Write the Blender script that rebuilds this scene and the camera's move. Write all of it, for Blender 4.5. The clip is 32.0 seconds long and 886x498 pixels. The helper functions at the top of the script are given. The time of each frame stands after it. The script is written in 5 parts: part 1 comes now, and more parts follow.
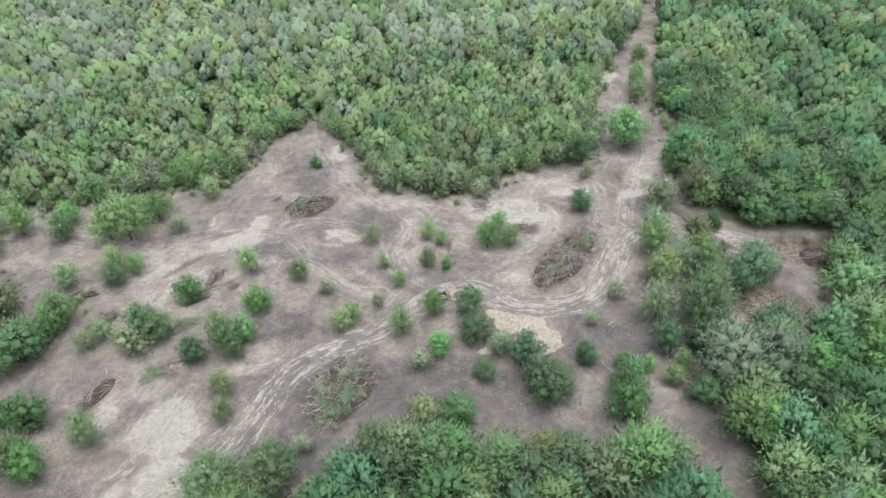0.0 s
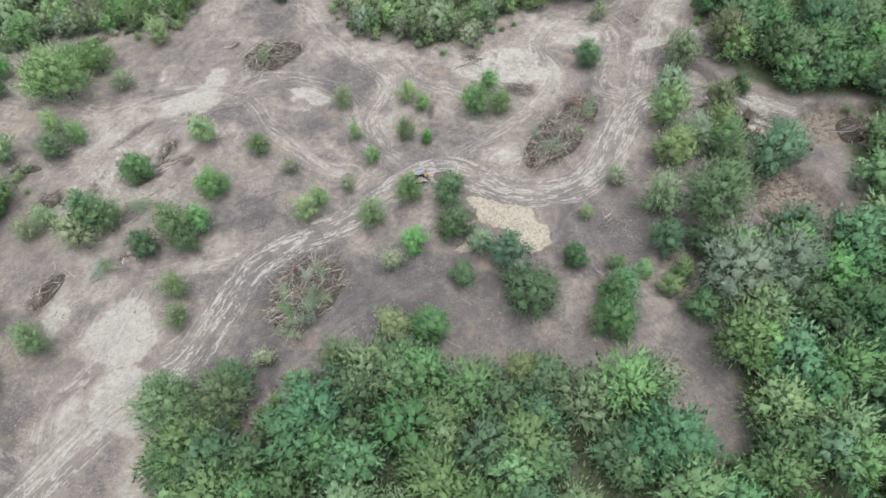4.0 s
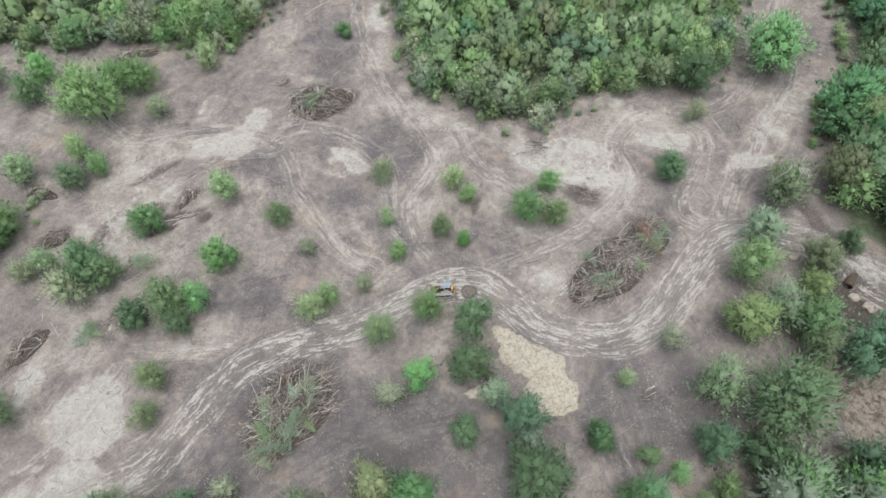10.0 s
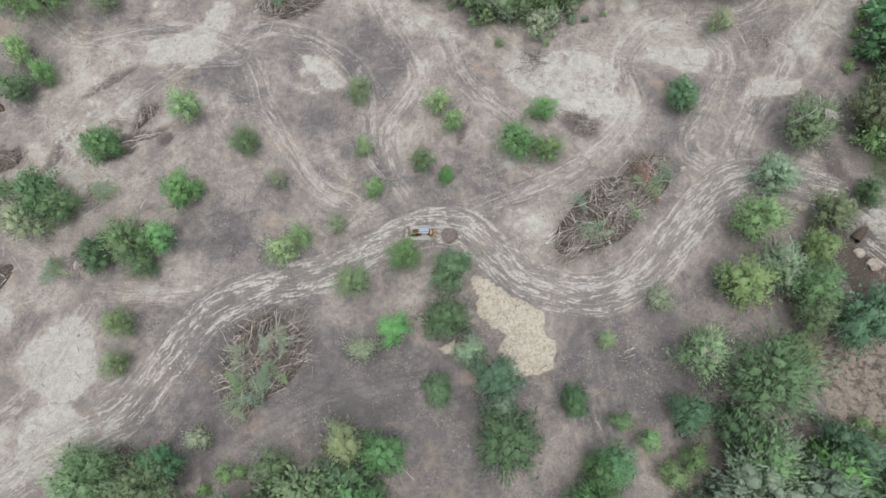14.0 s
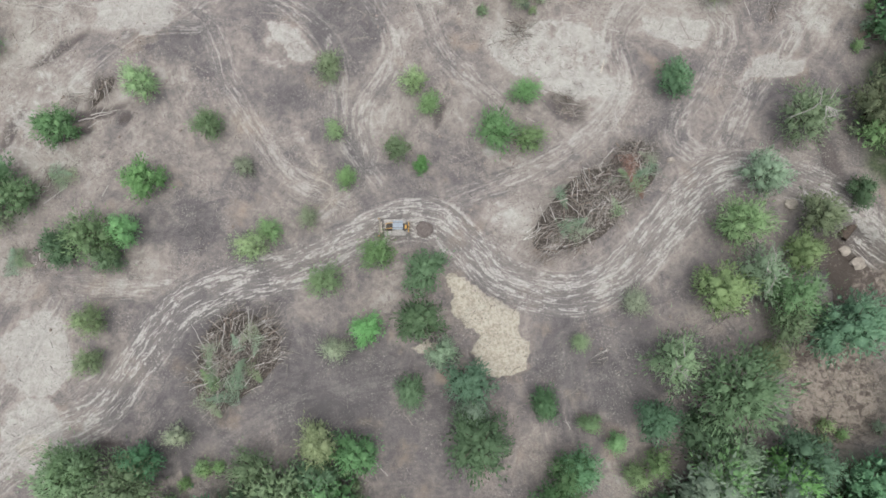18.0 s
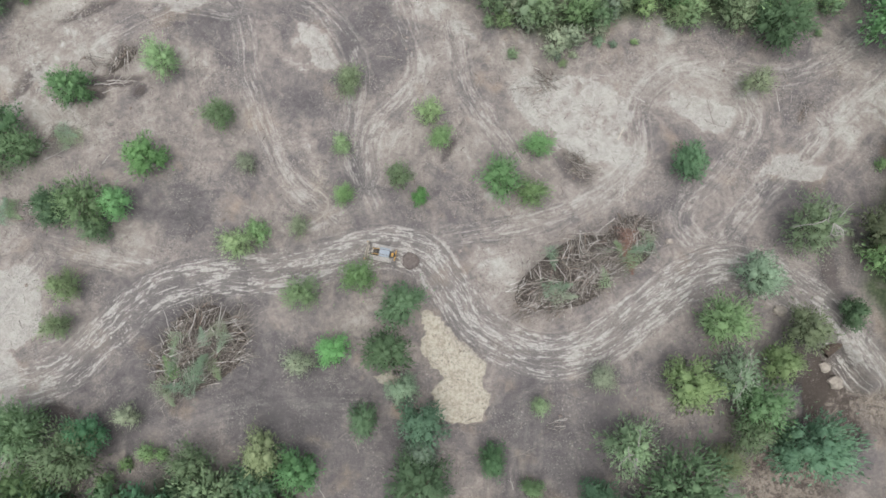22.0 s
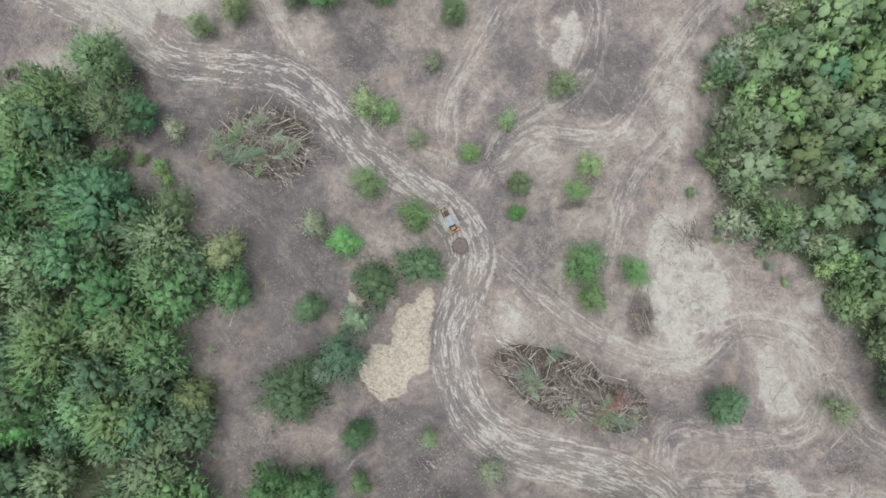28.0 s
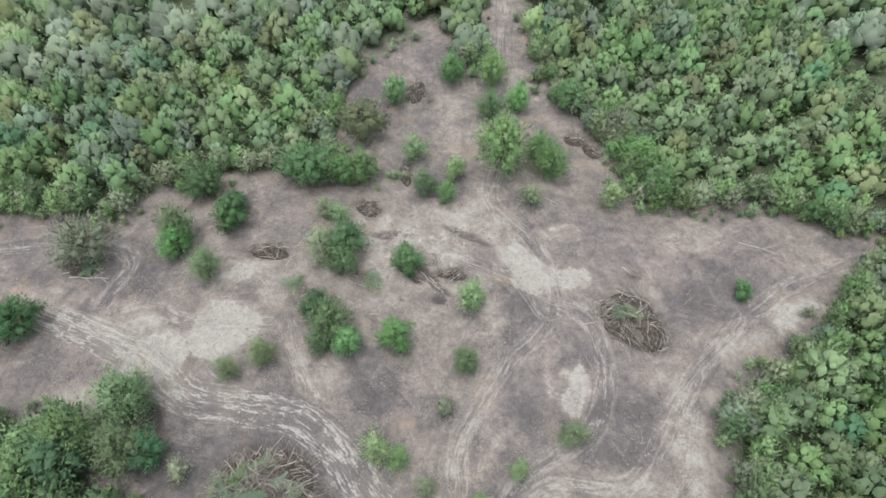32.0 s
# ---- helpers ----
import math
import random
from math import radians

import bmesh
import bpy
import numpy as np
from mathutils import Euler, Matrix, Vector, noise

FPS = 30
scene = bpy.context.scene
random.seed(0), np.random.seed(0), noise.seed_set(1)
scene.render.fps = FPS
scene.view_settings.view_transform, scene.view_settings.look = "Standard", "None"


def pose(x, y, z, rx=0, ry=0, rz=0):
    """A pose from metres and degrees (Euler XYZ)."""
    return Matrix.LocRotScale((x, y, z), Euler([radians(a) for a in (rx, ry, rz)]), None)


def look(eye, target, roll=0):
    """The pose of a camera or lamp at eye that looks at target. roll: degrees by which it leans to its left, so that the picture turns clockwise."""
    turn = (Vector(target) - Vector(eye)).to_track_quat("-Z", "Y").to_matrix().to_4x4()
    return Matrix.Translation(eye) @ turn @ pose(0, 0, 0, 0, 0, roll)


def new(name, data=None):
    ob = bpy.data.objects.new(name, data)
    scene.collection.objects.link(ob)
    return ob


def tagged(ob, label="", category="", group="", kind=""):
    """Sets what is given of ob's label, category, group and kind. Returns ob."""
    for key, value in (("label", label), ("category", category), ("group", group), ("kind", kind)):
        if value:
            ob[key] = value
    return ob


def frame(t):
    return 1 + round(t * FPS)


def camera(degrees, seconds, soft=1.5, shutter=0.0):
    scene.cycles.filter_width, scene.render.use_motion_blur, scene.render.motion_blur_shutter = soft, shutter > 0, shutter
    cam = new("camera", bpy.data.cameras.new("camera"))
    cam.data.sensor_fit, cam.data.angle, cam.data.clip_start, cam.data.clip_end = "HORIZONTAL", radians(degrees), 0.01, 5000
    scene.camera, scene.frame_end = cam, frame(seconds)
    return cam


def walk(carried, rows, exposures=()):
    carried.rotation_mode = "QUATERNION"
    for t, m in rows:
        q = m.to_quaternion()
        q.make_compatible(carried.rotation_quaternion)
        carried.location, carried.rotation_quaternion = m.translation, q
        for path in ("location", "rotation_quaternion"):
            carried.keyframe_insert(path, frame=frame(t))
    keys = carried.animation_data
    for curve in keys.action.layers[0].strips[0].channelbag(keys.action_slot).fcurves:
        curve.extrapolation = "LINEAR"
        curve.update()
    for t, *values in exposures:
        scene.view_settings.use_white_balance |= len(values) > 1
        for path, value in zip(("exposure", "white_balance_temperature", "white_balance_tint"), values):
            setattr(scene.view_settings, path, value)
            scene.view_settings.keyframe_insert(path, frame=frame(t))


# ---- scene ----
cam = camera(70.44, 32.0, soft=1.65)
PATH = [
    (0, pose(-16.47, -93.69, 82.00, 53.46, 2.99, -14.52)),
    (0.5, pose(-14.99, -91.19, 82.31, 48.64, 3.08, -14.38)),
    (1, pose(-13.48, -88.67, 82.57, 44.92, 3.16, -14.24)),
    (1.5, pose(-12.06, -86.37, 82.78, 44.88, 3.24, -14.13)),
    (2, pose(-10.76, -84.14, 82.86, 44.89, 3.25, -14.02)),
    (2.5, pose(-9.54, -81.98, 82.84, 44.02, 3.27, -13.92)),
    (3, pose(-8.35, -79.78, 82.89, 41.00, 3.35, -13.86)),
    (3.5, pose(-7.08, -77.52, 82.98, 37.57, 3.42, -13.82)),
    (5.5, pose(-2.06, -68.14, 83.65, 33.48, 3.34, -11.34)),
    (6, pose(-1.04, -66.02, 83.67, 33.56, 3.17, -9.52)),
    (6.5, pose(-0.05, -63.92, 83.74, 33.68, 2.88, -6.77)),
    (7, pose(0.89, -61.81, 83.76, 33.77, 2.78, -4.92)),
    (7.5, pose(1.73, -59.70, 83.88, 33.78, 2.72, -3.80)),
    (8, pose(2.49, -57.58, 84.04, 33.71, 2.68, -3.13)),
    (8.5, pose(3.22, -55.48, 84.16, 33.63, 2.65, -2.58)),
    (9, pose(3.82, -53.48, 84.32, 33.56, 2.65, -2.24)),
    (9.5, pose(4.40, -51.45, 84.41, 33.55, 2.66, -2.00)),
    (10, pose(4.91, -49.40, 84.48, 33.55, 2.66, -1.79)),
    (10.5, pose(5.46, -47.30, 84.51, 33.54, 2.65, -1.58)),
    (11, pose(6.07, -45.25, 84.56, 32.96, 2.67, -1.37)),
    (11.5, pose(6.71, -43.14, 84.72, 29.61, 2.69, -1.11)),
    (12, pose(7.31, -40.91, 84.99, 25.62, 2.70, -0.91)),
    (12.5, pose(7.87, -38.63, 85.26, 23.11, 2.70, -0.76)),
    (13, pose(8.36, -36.41, 85.52, 22.89, 2.67, -0.62)),
    (13.5, pose(8.88, -34.22, 85.67, 22.65, 2.65, -0.48)),
    (14, pose(9.51, -31.97, 85.86, 18.37, 2.73, -0.35)),
    (14.5, pose(10.09, -29.58, 85.96, 16.29, 2.77, -0.30)),
    (16.5, pose(11.67, -22.32, 86.28, 14.02, 2.57, 0.00)),
    (17, pose(11.94, -20.55, 86.47, 10.43, 2.49, 0.00)),
    (17.5, pose(12.31, -18.54, 86.59, 8.22, 2.47, -0.10)),
    (18, pose(12.73, -16.45, 86.78, 8.04, 2.41, -0.10)),
    (18.5, pose(13.18, -14.27, 86.90, 7.73, 2.36, 0.00)),
    (19, pose(13.65, -12.28, 87.00, 7.44, 2.35, 0.01)),
    (19.5, pose(14.14, -10.78, 87.05, 7.26, 2.37, 0.02)),
    (20, pose(14.71, -9.74, 87.00, 7.29, 2.44, 0.09)),
    (20.5, pose(15.20, -9.26, 86.94, 7.26, 2.48, 0.21)),
    (21, pose(15.54, -9.24, 86.95, 7.21, 2.50, 0.30)),
    (21.5, pose(15.72, -9.48, 86.89, 7.38, 2.28, 4.08)),
    (22, pose(15.66, -9.85, 86.83, 7.72, 1.84, 11.32)),
    (22.5, pose(15.30, -10.31, 86.75, 8.04, 1.27, 18.08)),
    (23, pose(14.82, -10.72, 86.63, 8.21, 0.64, 24.02)),
    (23.5, pose(14.24, -10.88, 86.56, 8.20, 0.04, 29.05)),
    (24, pose(13.49, -10.71, 86.43, 7.79, -0.50, 34.37)),
    (24.5, pose(13.07, -10.41, 86.43, 7.41, -0.84, 39.80)),
    (25, pose(13.10, -10.11, 86.39, 7.14, -0.99, 45.89)),
    (25.5, pose(13.51, -9.84, 86.45, 7.08, -0.96, 51.67)),
    (27.5, pose(17.66, -10.07, 86.76, 8.94, -0.07, 61.77)),
    (28, pose(17.84, -9.92, 86.76, 8.92, 0.06, 62.39)),
    (28.5, pose(17.90, -9.85, 86.83, 8.87, 0.17, 62.78)),
    (29, pose(17.90, -9.78, 86.89, 9.21, 0.25, 63.13)),
    (29.5, pose(17.87, -9.62, 86.83, 11.10, 0.36, 63.41)),
    (30, pose(17.86, -9.48, 86.83, 15.70, 0.46, 63.67)),
    (30.5, pose(17.92, -9.49, 86.92, 21.92, 0.49, 63.90)),
    (31, pose(18.11, -9.60, 87.12, 28.33, 0.46, 64.13)),
    (31.5, pose(18.32, -9.81, 87.02, 34.59, 0.44, 64.23)),
    (32, pose(18.65, -10.09, 86.85, 40.17, 0.41, 64.34)),
]
walk(cam, PATH, [(0, 0.92), (6, 0.88), (10, 0.83), (14, 0.76), (29, 0.73), (32, 0.77)])

# ---- light: bright overcast sky, a wide weak sun ----
world = bpy.data.worlds.new("sky")
scene.world = world
world.use_nodes = True
wn = world.node_tree
sky = wn.nodes.new("ShaderNodeTexSky")
sky.sky_type, sky.sun_disc = "NISHITA", False
sky.sun_elevation, sky.sun_rotation = radians(80), radians(157)
sky.air_density, sky.dust_density, sky.ozone_density = 1.0, 4.0, 1.0
soften = wn.nodes.new("ShaderNodeHueSaturation")
soften.inputs["Saturation"].default_value = 0.35
wn.links.new(sky.outputs[0], soften.inputs["Color"])
wn.links.new(soften.outputs[0], wn.nodes["Background"].inputs[0])
wn.nodes["Background"].inputs[1].default_value = 0.15

sun = new("sun", bpy.data.lights.new("sun", "SUN"))
sun.data.energy, sun.data.angle, sun.data.color = 1.0, radians(50), (1.0, 0.97, 0.92)
sun.matrix_world = look((10, -24, 150), (0, 0, 0))

rng = np.random.default_rng(7)


# ---- noise on arrays ----
def value_noise(x, y, seed=0):
    xi, yi = np.floor(x).astype(np.int64), np.floor(y).astype(np.int64)
    fx, fy = x - xi, y - yi
    fx, fy = fx * fx * (3 - 2 * fx), fy * fy * (3 - 2 * fy)

    def h(a, b):
        n = (a * 374761393 + b * 668265263 + seed * 974634777) & 0xFFFFFFFF
        n = ((n ^ (n >> 13)) * 1274126177) & 0xFFFFFFFF
        return ((n ^ (n >> 16)) & 0xFFFF) / 65535.0

    return (h(xi, yi) * (1 - fx) + h(xi + 1, yi) * fx) * (1 - fy) + (h(xi, yi + 1) * (1 - fx) + h(xi + 1, yi + 1) * fx) * fy


def fbm(x, y, size, seed=0, octaves=4):
    total, amp, norm = 0, 1.0, 0
    for o in range(octaves):
        total = total + amp * value_noise(x / size + 17.3 * o, y / size - 9.1 * o, seed + o)
        norm, amp, size = norm + amp, amp * 0.5, size / 2.03
    return total / norm


def smooth(a, b, v):
    t = np.clip((v - a) / (b - a), 0, 1)
    return t * t * (3 - 2 * t)


def inside(poly, x, y):
    hit = np.zeros(np.shape(x), bool)
    for (x0, y0), (x1, y1) in zip(poly, poly[1:] + poly[:1]):
        cross = (y0 > y) != (y1 > y)
        hit ^= cross & (x < (x1 - x0) * (y - y0) / ((y1 - y0) or 1e-9) + x0)
    return hit


def edge_distance(poly, x, y, closed=True):
    best = np.full(np.shape(x), 1e9)
    for (x0, y0), (x1, y1) in zip(poly, poly[1:] + (poly[:1] if closed else [])):
        dx, dy = x1 - x0, y1 - y0
        t = np.clip(((x - x0) * dx + (y - y0) * dy) / max(dx * dx + dy * dy, 1e-9), 0, 1)
        best = np.minimum(best, np.hypot(x - x0 - t * dx, y - y0 - t * dy))
    return best


def curve_through(points, step=1.5):
    """A smooth line through a few points."""
    p = [Vector(q) for q in points]
    p = [2 * p[0] - p[1], *p, 2 * p[-1] - p[-2]]
    out = []
    for a, b, c, d in zip(p, p[1:], p[2:], p[3:]):
        n = max(2, int((c - b).length / step))
        for k in range(n):
            t = k / n
            out.append(tuple(0.5 * (2 * b + (c - a) * t + (2 * a - 5 * b + 4 * c - d) * t * t + (3 * b - a - 3 * c + d) * t**3)))
    return out + [tuple(p[-2])]


# ---- plan ----
CLEARING = [(-5.5, 56), (-2.7, 49), (4.8, 39.5), (12.8, 33.3), (21.8, 32), (28.5, 37), (35, 38.8), (47.5, 39.4),
            (58.6, 46), (64, 57), (69, 70), (80, 88), (100, 112), (125, 146), (139, 168), (146, 166), (131, 141),
            (100, 88), (86, 62), (82, 41), (72, 31), (67, 19), (65, 6), (72, -2), (90, -8), (92, -14), (74, -12),
            (71, -29), (56, -31), (50, -29), (43, -30), (39, -37), (36, -44), (31, -57), (27, -57), (28, -47), (22, -45), (15, -47),
            (13.6, -39), (9.5, -37), (1.2, -40), (-1.6, -38), (-2, -34)]
CLEARING += [(-8.8, -31), (-19.6, -34), (-29, -40), (-33, -38), (-42, -42), (-46, -48), (-50, -64), (-100, -80), (-91, -51),
             (-85.7, -41.5), (-80.7, -33), (-84.5, -22), (-80, -1.6), (-71, 9.5), (-67, 18.5), (-80, 13), (-94, 18), (-105, 27), (-113, 36),
             (-117, 50), (-109, 54), (-97, 50), (-91, 55), (-98, 59), (-120, 68), (-132, 76), (-130, 82), (-116, 75), (-85, 62), (-65, 63), (-52, 61),
             (-41, 57), (-36, 64), (-31, 77), (-18, 88), (-12, 97), (-9, 97), (-12, 86), (-5, 62)]
SEEN = [(-205, -60), (-60, -105), (95, -105), (125, -20), (248, 116), (244, 142), (60, 230), (-180, 340), (-132, 165)]
MAIN = curve_through([(-62, -44), (-50, -33), (-38.3, -26.5), (-33.2, -19.7), (-28, -12.7), (-20.2, -8.8), (-11.4, -6.6), (-3.6, -2.6),
                      (3, 0), (8.5, -0.5), (12.5, -4), (16.9, -8.2), (22.3, -10.3), (27.7, -10.6), (33.9, -7.6), (38.6, -2.5),
                      (43.5, 2.7), (48.2, 5.9), (53.6, 6.3), (59, 4.2), (64, 1.6), (70, -4)])
SIDE = [curve_through(q) for q in (
    [(-58, -40), (-57, -29), (-52, -24), (-46, -12)],
    [(-44, -36), (-45, -28), (-38, -22), (-31, -16), (-24, -9.3), (-13, -6)],
    [(-45, -9), (-36, -9.5), (-28, -9.5), (-19, -8.5), (-8, -4.5)],
    [(6, 1), (14, 4), (22, 7), (30, 12), (35, 19), (34, 27), (38, 33), (45, 34), (50, 28), (47, 20), (42, 12), (47, 7)],
    [(45, 34), (56, 36), (66, 46), (76, 66), (88, 84), (104, 104), (126, 140), (142, 167)],
    [(47, 8), (53, 18), (60, 28), (70, 42), (74, 56)])]
SIDE += [curve_through(q) for q in (
    [(-8, 2), (-2, 8), (-3, 16), (2, 26), (-4, 38), (-10, 52), (-14, 70), (-13, 88)],
    [(-6, 3), (-14, 8), (-22, 20), (-27, 31), (-40, 36), (-55, 35), (-66, 44), (-80, 52), (-100, 62), (-125, 77)],
    [(-30, 31), (-24, 36), (-14, 33), (-7, 25), (-6, 14), (-1, 6)],
    [(-62, -36), (-70, -30), (-78, -38), (-84, -54)],
    [(2, -22), (-6, -24), (-14, -27), (-20, -30)], [(26, -18), (27, -28), (30, -40), (38, -58)],
    [(18, 16), (10, 24), (6, 33)], [(-45, 22), (-36, 29), (-26, 30)])]


def blob(x, y, spots, warp=2.0, seed=3, soft=0.35):
    """How much of a patch lies at each place. spots: x, y, half-lengths, turn, weight."""
    wx = x + warp * (fbm(x, y, 5, seed) - 0.5) * 2 + 0.35 * warp * (fbm(x, y, 1.3, seed + 9) - 0.5) * 2
    wy = y + warp * (fbm(x, y, 5, seed + 5) - 0.5) * 2 + 0.35 * warp * (fbm(x, y, 1.3, seed + 12) - 0.5) * 2
    total = np.zeros(np.shape(x))
    for cx, cy, rx, ry, turn, w in spots:
        c, s = math.cos(radians(turn)), math.sin(radians(turn))
        u, v = ((wx - cx) * c + (wy - cy) * s) / rx, (-(wx - cx) * s + (wy - cy) * c) / ry
        total = np.maximum(total, w * smooth(1 + soft, 1 - soft, np.hypot(u, v)))
    return total


SAND = [(-47.6, -18.9, 5.4, 5.2, 121, 1), (-47.6, -29.4, 4.2, 5.4, 8, 0.95), (-37.6, 32.0, 6.1, 3.2, 0, 0.98), (24, 25.0, 9.7, 4.8, 0, 0.72),
        (28.3, 19.8, 6.8, 3.2, 163, 0.85), (14, 30.8, 4.1, 4.0, 157, 0.5), (42.6, 28.2, 5.1, 2.3, 175, 1), (56.2, 21.1, 4.6, 1.7, 16, 0.84),
        (62.3, 29.8, 5.0, 3.7, 37, 0.62), (-13.6, 27.0, 4.4, 2.2, 150, 0.8), (-48.2, 22.3, 6.3, 5.1, 106, 0.55), (-54.3, 32.2, 4.7, 4.2, 130, 0.5),
        (-49.7, 9.5, 4.3, 3.4, 169, 0.55), (17.6, 0.3, 3.3, 2.3, 20, 0.62), (-11.4, 12.0, 4.7, 1.2, 111, 0.6), (-51.4, -8.6, 3.4, 3.1, 146, 0.5)]
SAND += [(0.8, 14.8, 4.6, 4.1, 101, 0.42), (15.4, 15.4, 5.1, 4.8, 90, 0.44), (2.2, 36.2, 11.5, 1.8, 149, 0.6), (35.4, 39.0, 3.0, 2.5, 28, 0.6),
         (3.7, 26.3, 6.5, 4.3, 65, 0.42), (-56.8, -33.6, 6.3, 4.2, 66, 0.5), (-32.2, 37.1, 5.8, 2.6, 52, 0.75), (-51.3, 28.2, 8.5, 6.0, 66, 0.5),
         (-9.4, 66.5, 5.9, 2.7, 99, 0.75), (-58.6, -12.8, 4.6, 3.1, 51, 0.75), (-55.2, 13.8, 7.4, 5.7, 59, 0.55), (-30.0, 63.9, 6.2, 3.5, 70, 0.42),
         (-45.3, -40.5, 4.0, 3.2, 72, 0.5), (-5.0, 38.5, 6.1, 2.0, 124, 0.55), (-42.1, 42.3, 3.2, 2.6, 75, 0.6), (-52.9, -1.2, 4.2, 3.7, 27, 0.42)]
SAND += [(20, 15, 15, 10, 0, 0.40), (-46, 14, 13, 14, 0, 0.36), (40, 31, 15, 6, 10, 0.42), (72, 92, 4, 12, -35, 0.6), (84, 92, 3, 10, -40, 0.75), (70, 35, 7, 3.5, 50, 0.6), (-38, -9.6, 6.5, 1.5, 4, 0.45), (-72, 38, 6, 8, 0, 0.4),
         (-17.2, 24.9, 2.7, 1.3, 152, 0.6), (-10, 60, 3, 10, 10, 0.42), (13, 17.3, 5.5, 3.2, 63, 0.42), (-60, 60, 10, 3, 5, 0.35)]
YELLOW = [(15.0, -13.2, 4.2, 3.4, 152, 1), (16.8, -17.9, 3.6, 3.6, 45, 1), (12.5, -9.6, 2.8, 1.5, 151, 0.75), (6.7, -17.6, 2.4, 1.0, 20, 0.7),
          (-15.4, 7.5, 3.3, 2.0, 177, 0.42), (-8.4, 7.0, 2.5, 2.3, 104, 0.45), (-18.8, 11.2, 2.5, 1.7, 177, 0.34), (12.2, 26.5, 2.6, 2.1, 90, 0.32),
          (-46.5, -31, 2.4, 2.2, 0, 0.55)]
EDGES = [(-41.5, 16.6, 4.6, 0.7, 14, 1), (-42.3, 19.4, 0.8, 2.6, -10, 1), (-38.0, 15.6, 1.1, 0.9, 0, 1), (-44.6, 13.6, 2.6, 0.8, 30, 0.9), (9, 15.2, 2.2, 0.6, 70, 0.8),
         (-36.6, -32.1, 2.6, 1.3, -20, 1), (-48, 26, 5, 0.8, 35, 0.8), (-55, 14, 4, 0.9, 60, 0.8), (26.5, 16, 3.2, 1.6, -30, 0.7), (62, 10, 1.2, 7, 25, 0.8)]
DARK = [(-5.3, 30.3, 6.7, 5.0, 110, 0.8), (-15.4, 32.3, 3.7, 3.2, 113, 0.5), (-29.0, 0.2, 6.8, 4.4, 178, 0.9), (-19.4, 5.0, 4.1, 3.3, 177, 0.65),
        (-1.5, 8.2, 4.1, 2.0, 157, 0.85), (-30.5, 26.4, 6.0, 3.0, 167, 0.65), (-21.4, -20.3, 10.5, 9.5, 141, 0.85), (-7.2, -22.5, 12.6, 7.3, 179, 0.85),
        (30.3, -20.1, 9.3, 9.5, 10, 0.85), (40.5, -10.3, 7.0, 3.3, 31, 0.8), (-31.1, -29.5, 9.4, 4.6, 0, 0.85), (57.4, 15.7, 5.1, 4.6, 71, 0.5)]
DARK += [(39.1, 10.2, 4.8, 3.2, 33, 0.45), (-13.3, 19.2, 5.0, 3.3, 156, 0.45), (11.4, 8.0, 5.6, 2.5, 149, 0.5), (6, -30, 12, 6, 0, 0.7), (-66, -30, 9, 6, 20, 0.5),
         (62, -6, 5, 6, 20, 1), (66, -13, 6, 3, -20, 0.9), (-18, 60, 8, 10, 0, 0.5), (36, -50, 6, 10, 0, 0.7), (-62, 30, 5, 4, 20, 0.5), (-95, 25, 8, 6, 0, 0.6)]
GULLY = [(61, -23, 6.5, 9, 0, 1), (66, -9, 5, 7, 0, 1), (80, -10, 10, 5, -10, 0.9), (62, -5, 3, 3, 0, 0.8)]

# ---- ground sheet ----
fine_x, fine_y = np.arange(-96, 92.1, 0.56), np.arange(-66, 94.1, 0.56)
far = np.array([3, 7, 13, 22, 34, 50, 75, 110, 170, 300, 600, 1300, 2600.0])
gx = np.r_[fine_x[0] - far[::-1], fine_x, fine_x[-1] + far]
gy = np.r_[fine_y[0] - far[::-1], fine_y, fine_y[-1] + far]
GX, GY = np.meshgrid(gx, gy)


def road_fields(x, y):
    """Weight, and the coordinates along and across, of the nearest wheel track at each place."""
    weight = np.zeros(x.shape)
    along, across = x * 0.6 + y * 0.3, y * 0.6 - x * 0.3
    near = np.full(x.shape, 1e9)
    for k, line in enumerate([MAIN] + SIDE):
        half = 3.4 if k == 0 else 2.2
        run = 40.0 * k
        for (x0, y0), (x1, y1) in zip(line, line[1:]):
            dx, dy = x1 - x0, y1 - y0
            n = math.hypot(dx, dy) or 1e-9
            t = np.clip(((x - x0) * dx + (y - y0) * dy) / (n * n), 0, 1)
            d = np.hypot(x - x0 - t * dx, y - y0 - t * dy) / half
            better = d < near if k == 0 else (d < near) & (main_near > 1.1)
            near = np.where(better, d, near)
            along = np.where(better, run + t * n, along)
            across = np.where(better, ((x - x0) * dy - (y - y0) * dx) / n, across)
            weight = np.maximum(weight, smooth(1.15, 0.55, d) * (1.0 if k == 0 else 0.16 if k in (11, 12) else 0.36))
            run += n
        if k == 0:
            main_near = near.copy()
    return weight * np.where(main_near < 1.15, 0.76 + 0.24 * smooth(-4, 14, x), 1.0), along, across


def clearing_depth(x, y):
    """Metres inside the clearing (positive) or into the woods (negative)."""
    d = edge_distance(CLEARING, x, y)
    return np.where(inside(CLEARING, x, y), d, -d) + 2.2 * (fbm(x, y, 7, 31) - 0.5) * 2


